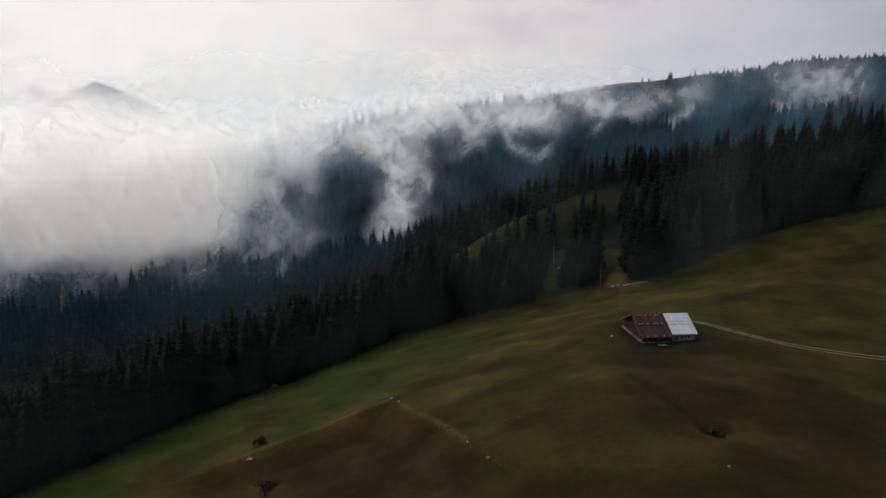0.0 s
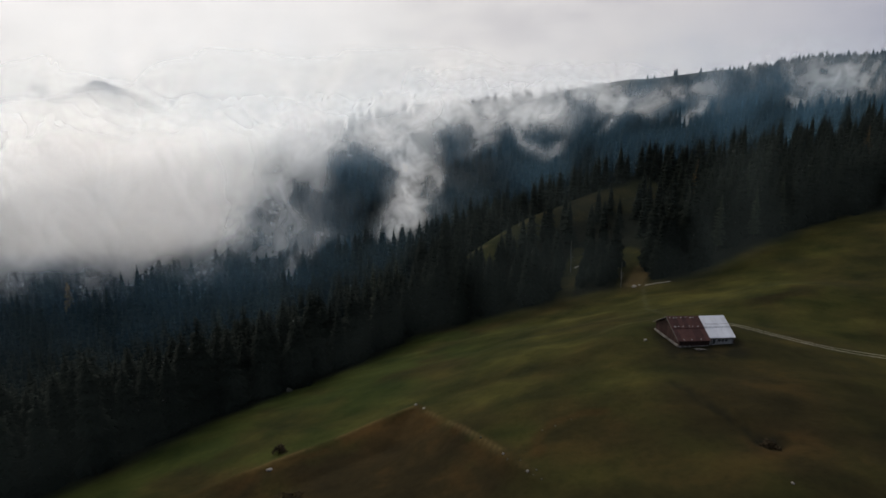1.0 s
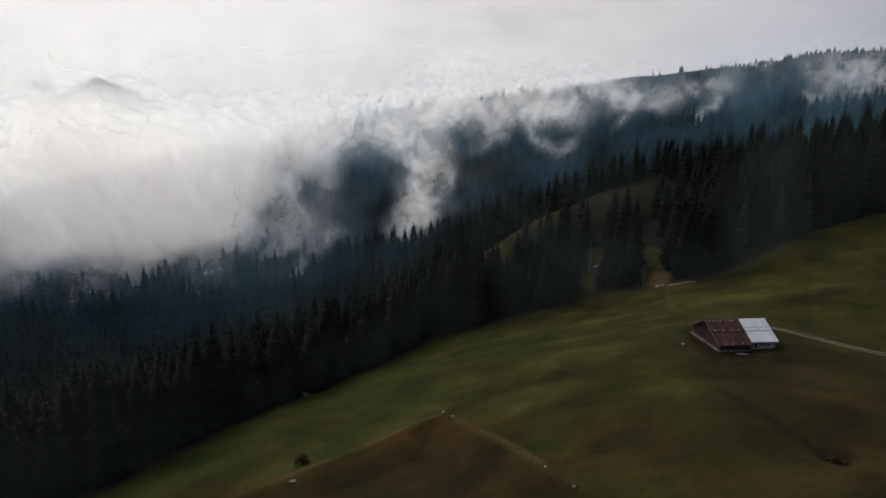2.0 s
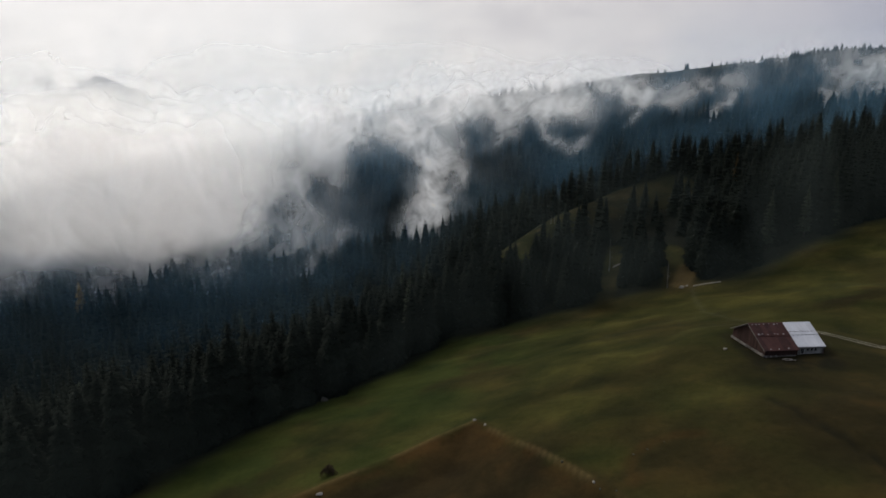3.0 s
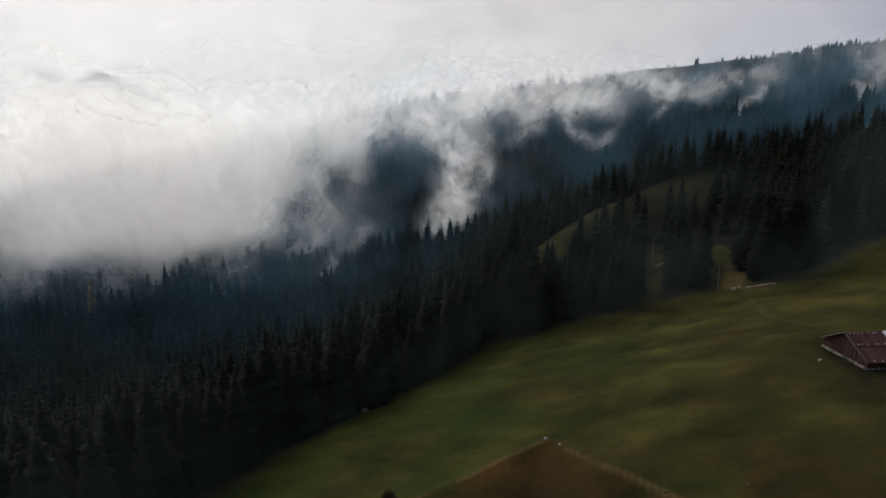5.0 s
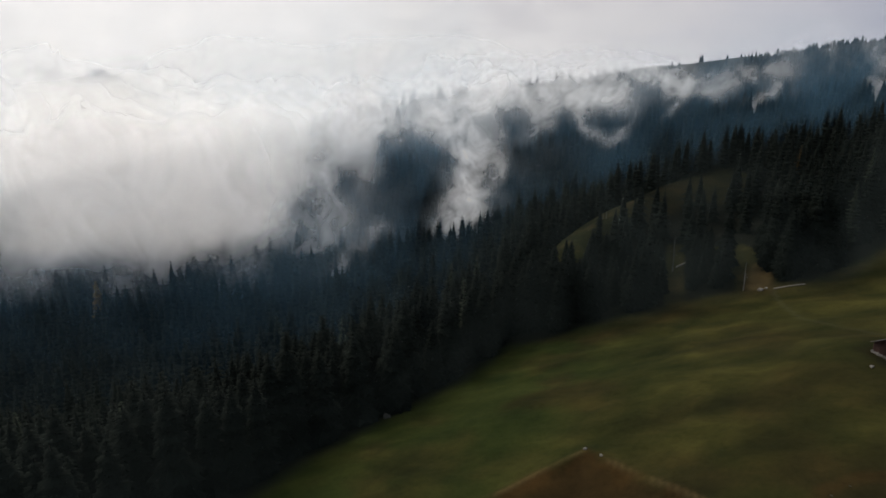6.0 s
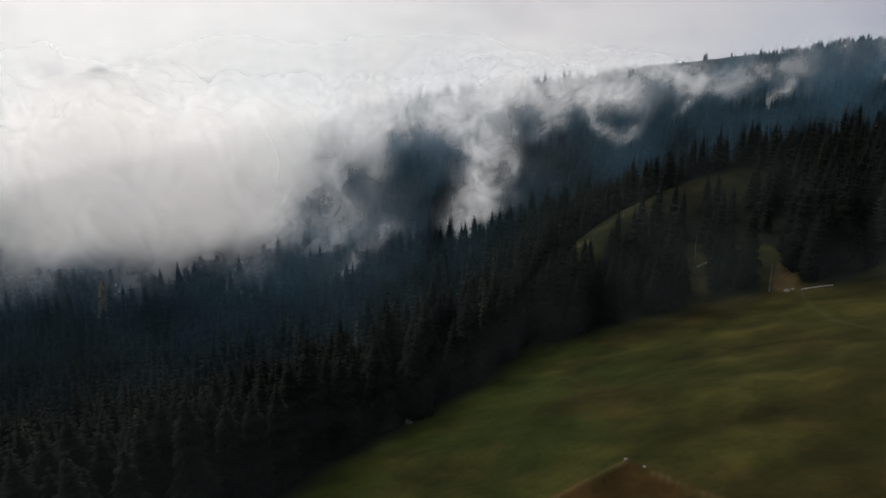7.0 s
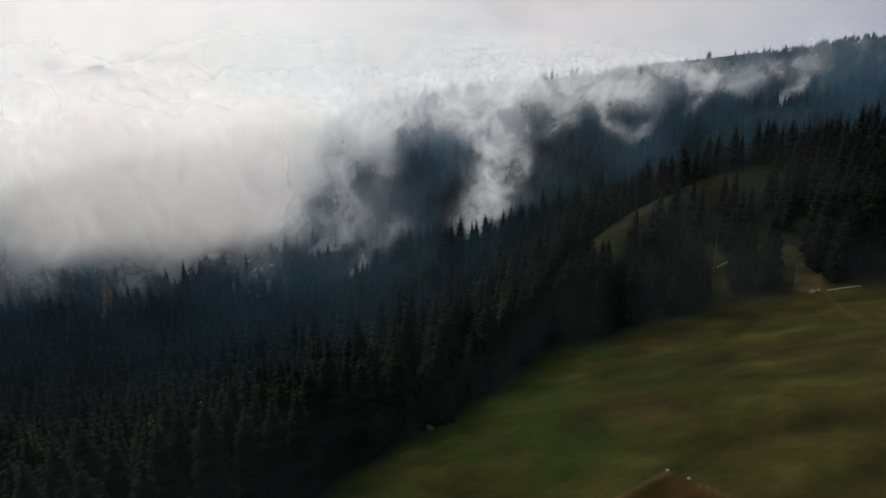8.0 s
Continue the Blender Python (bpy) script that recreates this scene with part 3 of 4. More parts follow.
def joined_trees(name, label, sites, kinds, mat, seed):
    """Many far trees as one object."""
    r = np.random.RandomState(seed)
    allV, allF, count = [], [], 0
    zs = ground(np.array([s[0] for s in sites]), np.array([s[1] for s in sites]))
    for (x, y, b), z in zip(sites, zs):
        V, F = kinds[r.randint(len(kinds))]
        a, s = r.uniform(0, math.tau), r.uniform(0.8, 1.12)
        ca, sa = math.cos(a) * s, math.sin(a) * s
        P = np.empty_like(V)
        P[:, 0], P[:, 1], P[:, 2] = V[:, 0] * ca - V[:, 1] * sa + x, V[:, 0] * sa + V[:, 1] * ca + y, V[:, 2] * s * r.uniform(0.9, 1.12) + z - 0.5
        allV.append(P)
        allF.append(F + count)
        count += len(V)
    V, F = np.concatenate(allV), np.concatenate(allF)
    me = bpy.data.meshes.new(name)
    me.vertices.add(len(V))
    me.vertices.foreach_set("co", V.reshape(-1))
    me.loops.add(F.size)
    me.loops.foreach_set("vertex_index", F.reshape(-1).astype(np.int32))
    me.polygons.add(len(F))
    me.polygons.foreach_set("loop_start", np.arange(len(F)) * 3)
    me.update(calc_edges=True)
    me.materials.append(mat)
    return tagged(new(name, me), label, "forest", kind="stuff")


mid_kinds = [crown_arrays(random.Random(50 + k), 18 + 1.3 * k, 14, 7, 3.9 + 0.2 * k, 0.05, False) for k in range(4)]
far_kinds = [crown_arrays(random.Random(60 + k), 13 + 1.2 * k, 8, 6, 3.6, 0.03, False) for k in range(4)]
ridge_kinds = [crown_arrays(random.Random(70 + k), 9 + 2.0 * k, 9, 7, 4.6, 0.02, False) for k in range(4)]
rest = [s for s in SITES if s not in chosen]
far_rng = np.random.RandomState(9)
skyline = [(x, y, 0) for x, y in zip(far_rng.uniform(300, 800, 900), far_rng.uniform(940, 1180, 900)) if x > 520 + 35 * math.sin(y / 40)]
skyline += [(362, 1110, 0), (352, 1116, 0), (396, 1108, 0), (401, 1112, 0), (440, 1105, 0)]
joined_trees("ridge_forest", "dark trees along the far ridge", skyline, ridge_kinds, NEEDLES, 3)
joined_trees("spruce_wood", "dense dark spruce wood below and behind the meadow", [s for s in rest if s[1] < 330], mid_kinds, NEEDLES, 1)
joined_trees("hillside_forest", "dark spruce forest climbing the misty hillside", [s for s in rest if s[1] >= 330], far_kinds, NEEDLES, 2)

# ---- mist: a soft thick bank on the left, and thin torn layers that hug the hillside ----
# swells of the bank: centre x, y, z, half-widths, and thickness
BANK = [(-199, 330, 52, 74, 60, 33, 2.2), (-300, 330, 57, 80, 60, 31, 2.2), (-152, 328, 53, 32, 50, 27, 1.6), (-124, 325, 42, 15, 40, 15, 0.6),
        (-190, 390, 88, 110, 60, 20, 1.9), (-130, 345, 80, 30, 50, 15, 0.7), (-200, 318, 22, 70, 35, 10, 0.3)]


def bank_density(x, y, z):
    wx = x + 28 * (fbm(x / 28, y / 120, z / 26, 4) - 0.46)
    wz = z + 36 * (fbm(x / 30 + 40, y / 120, z / 34 + 9, 4) - 0.46)
    d = 0.0 * x
    for cx, cy, cz, rx, ry, rz, k in BANK:
        d = d + k * np.exp(-1.3 * (((wx - cx) / rx) ** 2 + ((y - cy) / ry) ** 2 + ((wz - cz) / rz) ** 2))
    n = (fbm(wx / 16, y / 170, wz / 18, 4, 0.55) - 0.47) / 0.115
    return 1 - np.exp(-0.42 * swell(1.1 * (n + 2.6 * (d - 0.55) + 0.5)) * np.minimum(d, 1.2))


def torn_density(x, z, seed, swells, strands, windows=()):
    """Swells are x, z, half-widths and thickness; strands a winding line, its half-width and thickness; windows as swells, with how far they clear."""
    wx = x + 22 * (fbm(x / 22, seed, z / 20, 5, 0.55) - 0.47)
    wz = z + 22 * (fbm(x / 22 + 40, seed, z / 20 + 9, 5, 0.55) - 0.47)
    d, clear_part = 0.0 * x, 0.0 * x
    for cx, cz, rx, rz, k in swells:
        d = d + k * np.exp(-1.3 * (((wx - cx) / rx) ** 2 + ((wz - cz) / rz) ** 2))
    for cx, cz, rx, rz, k in windows:
        clear_part = clear_part + k * np.exp(-1.1 * ((0.6 * wx + 0.4 * x - cx) / rx) ** 4 - 1.1 * ((0.6 * wz + 0.4 * z - cz) / rz) ** 4)
    d = d * (1 - np.clip(clear_part, 0, 0.96))
    for line, r, k in strands:
        near = np.full(x.shape, 1e9)
        for (ax, az), (bx, bz) in zip(line, line[1:]):
            s = np.clip(((wx - ax) * (bx - ax) + (wz - az) * (bz - az)) / ((bx - ax) ** 2 + (bz - az) ** 2), 0, 1)
            near = np.minimum(near, (wx - ax - s * (bx - ax)) ** 2 + (wz - az - s * (bz - az)) ** 2)
        d = d + k * np.exp(-near / r ** 2)
    n = (fbm(wx / 12, seed * 3, wz / 15, 5, 0.62) - 0.47) / 0.12
    return 1 - np.exp(-0.8 * d * (0.17 + 0.83 * swell(1.35 * (n + 0.8 * (d - 0.5) - 0.1))))


for y0 in (306, 322, 336, 352, 390):
    xx, zz = np.meshgrid(np.arange(-420, -30, 3.2), np.arange(-12, 150, 2.6))
    yy = y0 + 5 * np.sin(xx / 61) + 4 * np.sin(zz / 37 + 1)
    d = bank_density(xx, yy, zz) * smooth(-420, -380, xx) * smooth(-30, -60, xx) * smooth(150, 128, zz) * smooth(-12, 0, zz)
    tagged(new("mist_bank", grid_mesh("mist_bank", np.stack([xx, yy, zz], -1), SOFT_MIST, dict(thick=d))),
           "thick pale mist bank lying over the dark forest", "mist", group="mist over the hillside", kind="stuff")

LOW = ([(-170, 6, 90, 16, 0.07), (-250, 14, 60, 16, 0.09), (-110, 14, 40, 14, 0.06)],
       [([(-62, 40), (-72, 27), (-80, 17)], 4, 0.3), ([(-122, 20), (-132, 8), (-128, -2)], 8, 0.26), ([(-176, 22), (-186, 8)], 6, 0.14), ([(-216, 28), (-222, 10)], 5, 0.15)])
COLUMN = ([(-28, 86, 20, 12, 0.7), (-118, 42, 15, 14, 0.5)],
          [([(-12, 92), (-18, 75), (-23, 60), (-20, 46), (-26, 33)], 8, 0.85), ([(-40, 88), (-31, 72), (-24, 58)], 5, 0.5), ([(-8, 82), (-6, 66), (-11, 52)], 4, 0.35), ([(-93, 50), (-88, 34), (-100, 22)], 6, 0.4)])
VEIL = ([(-96, 60, 28, 30, 0.6), (-72, 83, 36, 13, 0.85), (-125, 60, 18, 30, 0.5), (-64, 46, 50, 30, 0.06), (-20, 70, 45, 20, 0.06)], [],
        [(-54, 52, 17, 22, 0.95), (-84, 56, 7, 12, 0.7), (-99, 71, 8, 6, 0.7), (-104, 46, 8, 9, 0.5)])
ARC = ([(30, 92, 30, 8, 0.4), (75, 97, 20, 7, 0.4)],
       [([(37, 90), (43.5, 79), (53, 72), (64, 74), (71.5, 85)], 4.0, 0.4), ([(22, 88), (15, 76)], 5, 0.4)], [(52, 84, 13, 7, 0.95)])
CREST = ([(-96, 82, 44, 12, 0.8), (-48, 91, 42, 12, 0.75), (2, 95, 40, 11, 0.8), (50, 99, 36, 10, 0.75), (100, 104, 34, 9, 0.6), (150, 110, 30, 8, 0.35), (190, 124, 34, 8, 0.3), (240, 120, 24, 19, 0.6)],
         [([(134, 76), (144, 88), (154, 98)], 3.2, 0.4), ([(104, 96), (100, 84)], 4, 0.35), ([(215, 104), (220, 90)], 5, 0.45)], [(18, 78, 20, 9, 0.7)])
BACK = ([(-30, 98, 90, 13, 0.5), (-130, 86, 50, 14, 0.9), (20, 109, 50, 9, 0.75), (85, 113, 45, 9, 0.6)], [])
for y0, layer in ((297, LOW), (320, COLUMN), (340, VEIL), (373, ARC), (398, CREST), (450, BACK)):
    xx, zz = np.meshgrid(np.arange(-300 if y0 < 300 or y0 > 390 else -200, 290, 1.8), np.arange(-12, 148, 1.5))
    yy = y0 + 5 * np.sin(xx / 61) + 4 * np.sin(zz / 37 + 1)
    d = torn_density(xx, zz, y0 * 0.37, *layer) * smooth(290, 260, xx) * smooth(148, 128, zz) * smooth(-12, 0, zz) * smooth(xx.min(), xx.min() + 30, xx)
    tagged(new("mist_wisps", grid_mesh("mist_wisps", np.stack([xx, yy, zz], -1), MIST, dict(thick=d))),
           "ragged white mist torn over the dark forest", "mist", group="mist over the hillside", kind="stuff")

# blue-tinted sheets, their painted haze lifting the dark forest layer by layer
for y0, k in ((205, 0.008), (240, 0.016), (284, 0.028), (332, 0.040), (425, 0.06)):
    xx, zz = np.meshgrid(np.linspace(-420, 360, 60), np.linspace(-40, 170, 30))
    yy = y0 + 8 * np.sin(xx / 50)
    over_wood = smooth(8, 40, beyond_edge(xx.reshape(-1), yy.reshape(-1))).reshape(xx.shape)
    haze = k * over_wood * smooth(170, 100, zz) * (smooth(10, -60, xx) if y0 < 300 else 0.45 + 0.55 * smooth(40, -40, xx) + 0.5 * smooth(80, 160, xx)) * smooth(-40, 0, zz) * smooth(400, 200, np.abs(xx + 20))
    tagged(new("haze", grid_mesh("haze", np.stack([xx, yy, zz], -1), TINT_HAZE, dict(thick=haze))),
           "thin blue-tinted haze sheet lifting the dark wooded hillside", "haze", kind="stuff")

# cloud caught on the far ridge, and its tatters
CAP = ([(45, 44, 40, 8, 1.3), (10, 41, 32, 9, 1.4), (72, 48, 20, 6, 0.5), (172, 55, 22, 8, 0.45)], [([(150, 52), (140, 46)], 5, 0.3)])
xx, zz = np.meshgrid(np.arange(-120, 660, 5.0), np.arange(40, 250, 3.5))
d = torn_density(xx / 3, zz / 3, 77.0, *CAP) * smooth(250, 220, zz) * smooth(40, 70, zz) * smooth(-120, -40, xx) * smooth(660, 610, xx)
tagged(new("mist_wisps", grid_mesh("mist_wisps", np.stack([xx, 985 + 12 * np.sin(xx / 90), zz], -1), CAP_MIST, dict(thick=d))),
       "grey cloud caught on the far ridge", "mist", group="mist over the hillside", kind="stuff")
# one more tinted sheet, painting haze over the right-hand hillside
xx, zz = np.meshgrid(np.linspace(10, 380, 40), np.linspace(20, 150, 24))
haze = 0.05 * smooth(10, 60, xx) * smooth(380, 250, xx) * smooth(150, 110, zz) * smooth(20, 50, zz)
tagged(new("haze", grid_mesh("haze", np.stack([xx, 318 + 0.05 * xx, zz], -1), TINT_HAZE, dict(thick=haze))),
       "thin blue-tinted haze sheet lifting the dark wooded hillside", "haze", kind="stuff")

# a thin haze sheet added along the edge of the wood to lift its blacks
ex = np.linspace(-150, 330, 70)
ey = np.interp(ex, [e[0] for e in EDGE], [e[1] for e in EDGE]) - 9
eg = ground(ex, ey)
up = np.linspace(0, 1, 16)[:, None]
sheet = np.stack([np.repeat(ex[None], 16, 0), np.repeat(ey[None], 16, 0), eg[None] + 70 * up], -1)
tagged(new("haze", grid_mesh("haze", sheet, EDGE_LIFT_HAZE, dict(thick=0.020 * smooth(0, 0.07, up) * smooth(1, 0.5, up) * (0.42 + 0.58 * smooth(-110, 20, ex))[None] * smooth(-150, -125, ex)[None] * smooth(330, 250, ex)[None]))),
       "thin grey-green haze sheet added to lift the dark trees", "haze", kind="stuff")

# grey scraps of cloud torn off above the bank
xx, zz = np.meshgrid(np.arange(-470, -230, 3.0), np.arange(30, 160, 2.5))
wx = xx + 40 * (fbm(xx / 30, zz / 24, 3, 4) - 0.46)
wz = zz + 34 * (fbm(xx / 30, zz / 24, 8, 4) - 0.46)
scrap = 0.0 * xx
for cx, cz, rx, rz, k in ((-384, 110, 14, 9, 0.34), (-366, 92, 13, 10, 0.26), (-336, 66, 16, 9, 0.3), (-300, 116, 34, 6, 0.12)):
    scrap = scrap + k * np.exp(-1.2 * (((wx - cx) / rx) ** 2 + ((wz - cz) / rz) ** 2))
tagged(new("cloud_scrap", grid_mesh("cloud_scrap", np.stack([xx, 600 + 10 * np.sin(xx / 40), zz], -1), SCRAP, dict(thick=scrap))),
       "torn grey scraps of cloud against the white sky", "cloud", kind="stuff")

# the cloud sea behind the crest, filling the valley out to the horizon
for y0, top, x1, k in ((720, 82, 60, 0.9), (2600, 180, 1500, 0.97)):
    w = y0 * 1.05
    xx, zz = np.meshgrid(np.linspace(-w, x1, 200), np.linspace(-90, top + y0 * 0.2, 90))
    yy = y0 + 20 * np.sin(xx / 140 + y0)
    rag = fbm(xx / (y0 * 0.16), zz / (y0 * 0.09), y0, 3) - 0.43
    d = k * swell((top - zz - rag * y0 * 0.12) / (y0 * 0.05)) * swell((x1 - 0.2 * y0 - xx - rag * y0 * 0.3) / (y0 * 0.1)) * smooth(top + y0 * 0.2, top + y0 * 0.12, zz) * smooth(x1, x1 - 0.1 * y0, xx)
    tagged(new("cloud_sea", grid_mesh("cloud_sea", np.stack([xx, yy, zz], -1), CLOUD, dict(thick=d))),
           "pale cloud filling the valley beyond the crest", "cloud", group="clouds in the valley", kind="stuff")

# ---- barn ----
def build_barn():
    barn = thing("barn", "low alpine barn with a rusty brown and a pale metal roof", "barn", pose(42.9, 131.4, 49.5, 0, 1.8, 8))
    ridge, brown, length = 4.9, 7.2, 13.2
    front, back = 5.9, 5.1
    slope = math.radians(29.5)
    drop = math.tan(slope)

    def wall(name, x0, x1, y0, y1, z0, z1, mat, label=""):
        return part(name, boxed((x1 - x0, y1 - y0, z1 - z0), Matrix.Translation(((x0 + x1) / 2, (y0 + y1) / 2, (z0 + z1) / 2)), 0.02), mat, barn, label)

    def gable(name, x, label):
        bm = bmesh.new()
        yf, yb = -front + 0.5, back - 0.4
        prof = [(yf, 0.45), (yb, 0.45), (yb, ridge - 0.16 - yb * drop), (0, ridge - 0.16), (yf, ridge - 0.16 + yf * drop)]
        a = [bm.verts.new((x, y, z)) for y, z in prof]
        b = [bm.verts.new((x + 0.18, y, z)) for y, z in prof]
        bm.faces.new(a), bm.faces.new(b[::-1])
        for k in range(5):
            bm.faces.new((a[k], b[k], b[(k + 1) % 5], a[(k + 1) % 5]))
        bmesh.ops.recalc_face_normals(bm, faces=bm.faces)
        return part(name, bm, BOARDS, barn, label)

    gable_wall = gable("gable_wall", 0.35, "dark weathered board gable")
    gable("gable_wall", length - 0.55, "")
    # upright boards on the open gable
    for k in range(22):
        y = -front + 0.75 + k * 0.47
        top = ridge - 0.2 - abs(y) * drop
        bm = boxed((0.05, 0.40, top - 0.6), Matrix.Translation((0.32, y, 0.6 + (top - 0.6) / 2)), 0.01)
        part("board", bm, BOARDS, gable_wall)
    wall("front_wall", 0.4, brown, -front + 0.5, -front + 0.75, 0.3, 1.45, BOARDS)
    wall("back_wall", 0.4, length - 0.4, back - 0.6, back - 0.4, 0.1, 2.2, BOARDS)
    side = wall("front_wall", brown, length - 0.4, -5.15, -4.95, 0.25, 1.85, PALE_BOARDS, "pale boarded front under the newer roof")
    wall("return_wall", brown - 0.1, brown + 0.1, -front + 0.76, -5.16, 0.3, 1.7, BOARDS)
    # stone footing, stone by stone; its core is coloured dark to stand for shade
    footing = wall("stone_footing", 0.2, length - 0.2, -front + 0.45, back - 0.3, -0.7, 0.3, BOARDS, "footing painted dark as if in shade, set with rough fieldstones")
    for k in range(16):
        y = -front + 0.5 + k * 0.68
        bm = rock_bm((0.55, rng.uniform(0.5, 0.8), rng.uniform(0.45, 0.75)), k * 3.1)
        bmesh.ops.translate(bm, verts=bm.verts, vec=(0.2, y, 0.28))
        part("stone", bm, STONE, footing)
    for k in range(12):
        bm = rock_bm((rng.uniform(0.4, 0.8), 0.45, rng.uniform(0.4, 0.6)), k * 2.3 + 50)
        bmesh.ops.translate(bm, verts=bm.verts, vec=(0.5 + k * 0.56, -front + 0.4, 0.2))
        part("stone", bm, STONE, footing)

    def roof(name, x0, x1, u0, u1, facing, mat, lift, label, sheets):
        """A metal roof field from u0 to u1 metres out from the ridge, made of ribbed sheets."""
        yc, zc = facing * (u0 + u1) / 2, ridge - (u0 + u1) / 2 * drop + lift
        turn = Matrix.Translation(((x0 + x1) / 2, yc, zc)) @ Matrix.Rotation(-facing * slope, 4, "X")
        run = (u1 - u0) / math.cos(slope)
        field = part(name, boxed((x1 - x0, run, 0.05), turn), mat, barn, label)
        w = (x1 - x0) / sheets
        for k in range(sheets):
            c = -(x1 - x0) / 2 + (k + 0.5) * w
            bm = boxed((w - 0.03, run + 0.02, 0.03), turn @ Matrix.Translation((c, 0, 0.042 + rng.uniform(-0.004, 0.004))) @ pose(0, 0, 0, 0, 0, rng.uniform(-0.15, 0.15)), 0.006)
            for rib in (-0.32, 0.0, 0.32):
                box(bm, (0.035, run + 0.02, 0.035), turn @ Matrix.Translation((c + rib * w, 0, 0.066)))
            part("roof_sheet", bm, mat, field)
        return field, turn, run

    upper, tu, ru = roof("roof", -0.25, brown, 0.0, 2.9, -1, RUST, 0.06, "rusty brown sheet metal roof", 7)
    lower, tl, rl = roof("roof", -0.25, brown, 2.75, front, -1, RUST, -0.02, "", 7)
    roof("roof", -0.25, brown, 0.0, back, 1, RUST, 0.03, "", 7)
    roof("roof", brown + 0.02, length, 0.0, 2.75, -1, ZINC, 0.10, "pale galvanised sheet roof", 5)
    roof("roof", brown + 0.02, length, 2.6, 5.3, -1, ZINC, 0.02, "", 5)
    roof("roof", brown + 0.02, length, 0.0, back, 1, ZINC, 0.05, "", 5)
    part("step_board", boxed((brown + 0.2, 0.05, 0.12), Matrix.Translation((brown / 2 - 0.1, -2.93, ridge - 2.95 * drop + 0.02))), BOARDS, barn)
    part("step_board", boxed((length - brown - 0.1, 0.05, 0.10), Matrix.Translation(((length + brown) / 2, -2.78, ridge - 2.8 * drop + 0.06))), BOARDS, barn)
    part("lap_strip", boxed((length - brown - 0.1, 0.05, 0.05), Matrix.Translation(((length + brown) / 2, -2.1, ridge - 2.1 * drop + 0.17)) @ Matrix.Rotation(slope, 4, "X")), BOARDS, barn)
    # ridge caps, verge boards
    for x0, x1, mat in ((-0.28, brown, RUST), (brown, length + 0.02, ZINC)):
        bm = bmesh.new()
        for f in (-1, 1):
            box(bm, (x1 - x0, 0.26, 0.02), Matrix.Translation(((x0 + x1) / 2, f * 0.11, ridge + 0.16 - 0.11 * drop)) @ Matrix.Rotation(-f * slope, 4, "X"))
        part("ridge_cap", bm, mat, barn)
    for f, run in ((-1, front), (1, back)):
        m = Matrix.Translation((-0.29, f * run / 2, ridge + 0.02 - run / 2 * drop)) @ Matrix.Rotation(-f * slope, 4, "X")
        part("verge_board", boxed((0.05, run / math.cos(slope), 0.13), m, 0.008), DEAD, barn, "grey verge board")
    # snow stops: short bright brackets in rows
    for u, n, x0 in ((0.35, 7, 0.3), (2.55, 6, 0.5), (5.6, 3, 1.0)):
        for k in range(n):
            x = x0 + k * (brown - 0.8) / n + rng.uniform(-0.25, 0.25)
            m = Matrix.Translation((x, -u - rng.uniform(-0.12, 0.12), ridge - u * drop + (0.17 if u < 2.8 else 0.09))) @ Matrix.Rotation(slope, 4, "X")
            part("snow_stop", boxed((rng.uniform(0.18, 0.34), rng.uniform(0.1, 0.22), 0.07), m, 0.01), BRIGHT, barn, "bright metal snow stop")
    # windows and door of the newer half
    for x, w, h, z in ((8.3, 0.6, 1.0, 1.1), (9.5, 0.5, 0.5, 1.3), (10.3, 0.5, 0.5, 1.3), (11.1, 0.5, 0.5, 1.3)):
        win = part("window", boxed((w + 0.16, 0.06, h + 0.16), Matrix.Translation((x, -5.18, z)), 0.01), PALE_BOARDS, barn)
        part("pane", boxed((w, 0.03, h), Matrix.Translation((x, -5.205, z))), GLASS, win, "dark glass pane")
        part("glazing_bar", boxed((0.05, 0.03, h), Matrix.Translation((x, -5.22, z))), PALE_BOARDS, win)
    for x in (brown + 0.5, length - 0.5):
        part("post", boxed((0.16, 0.16, 1.6), Matrix.Translation((x, -5.3, 0.95)), 0.015), DEAD, barn)
    part("cross_beam", boxed((length - brown - 0.4, 0.16, 0.16), Matrix.Translation(((length + brown) / 2, -5.3, 1.72)), 0.015), DEAD, barn)
    return barn


build_barn()


# ---- loose things on the meadow ----
def boulder(x, y, size, seed, label, mat=None, name="boulder"):
    bm = rock_bm(size, seed, 3)
    me = bpy.data.meshes.new(name)
    bm.to_mesh(me)
    bm.free()
    me.materials.append(mat or STONE)
    ob = new(name, me)
    ob.matrix_world = pose(x, y, gz(x, y) + size[2] * 0.18, 0, 0, seed * 40)
    return tagged(ob, label, "rock")


boulder(-48.4, 162.3, (2.8, 1.6, 1.2), 3, "mossy grey boulder lying in grass at the forest edge", MOSSY)
boulder(-11.4, 124.7, (0.75, 0.5, 0.42), 5, "small pale stone on top of the grassy knoll", PALE_STONE)
boulder(-9.6, 121.4, (0.5, 0.5, 0.35), 6, "small dark stone beside the knoll")
boulder(4.2, 94.6, (0.5, 0.4, 0.35), 7, "small pale stone on the bank edge")
boulder(7.3, 88.6, (0.6, 0.5, 0.4), 8, "small pale stone on the bank edge")
rubble_rng = random.Random(21)
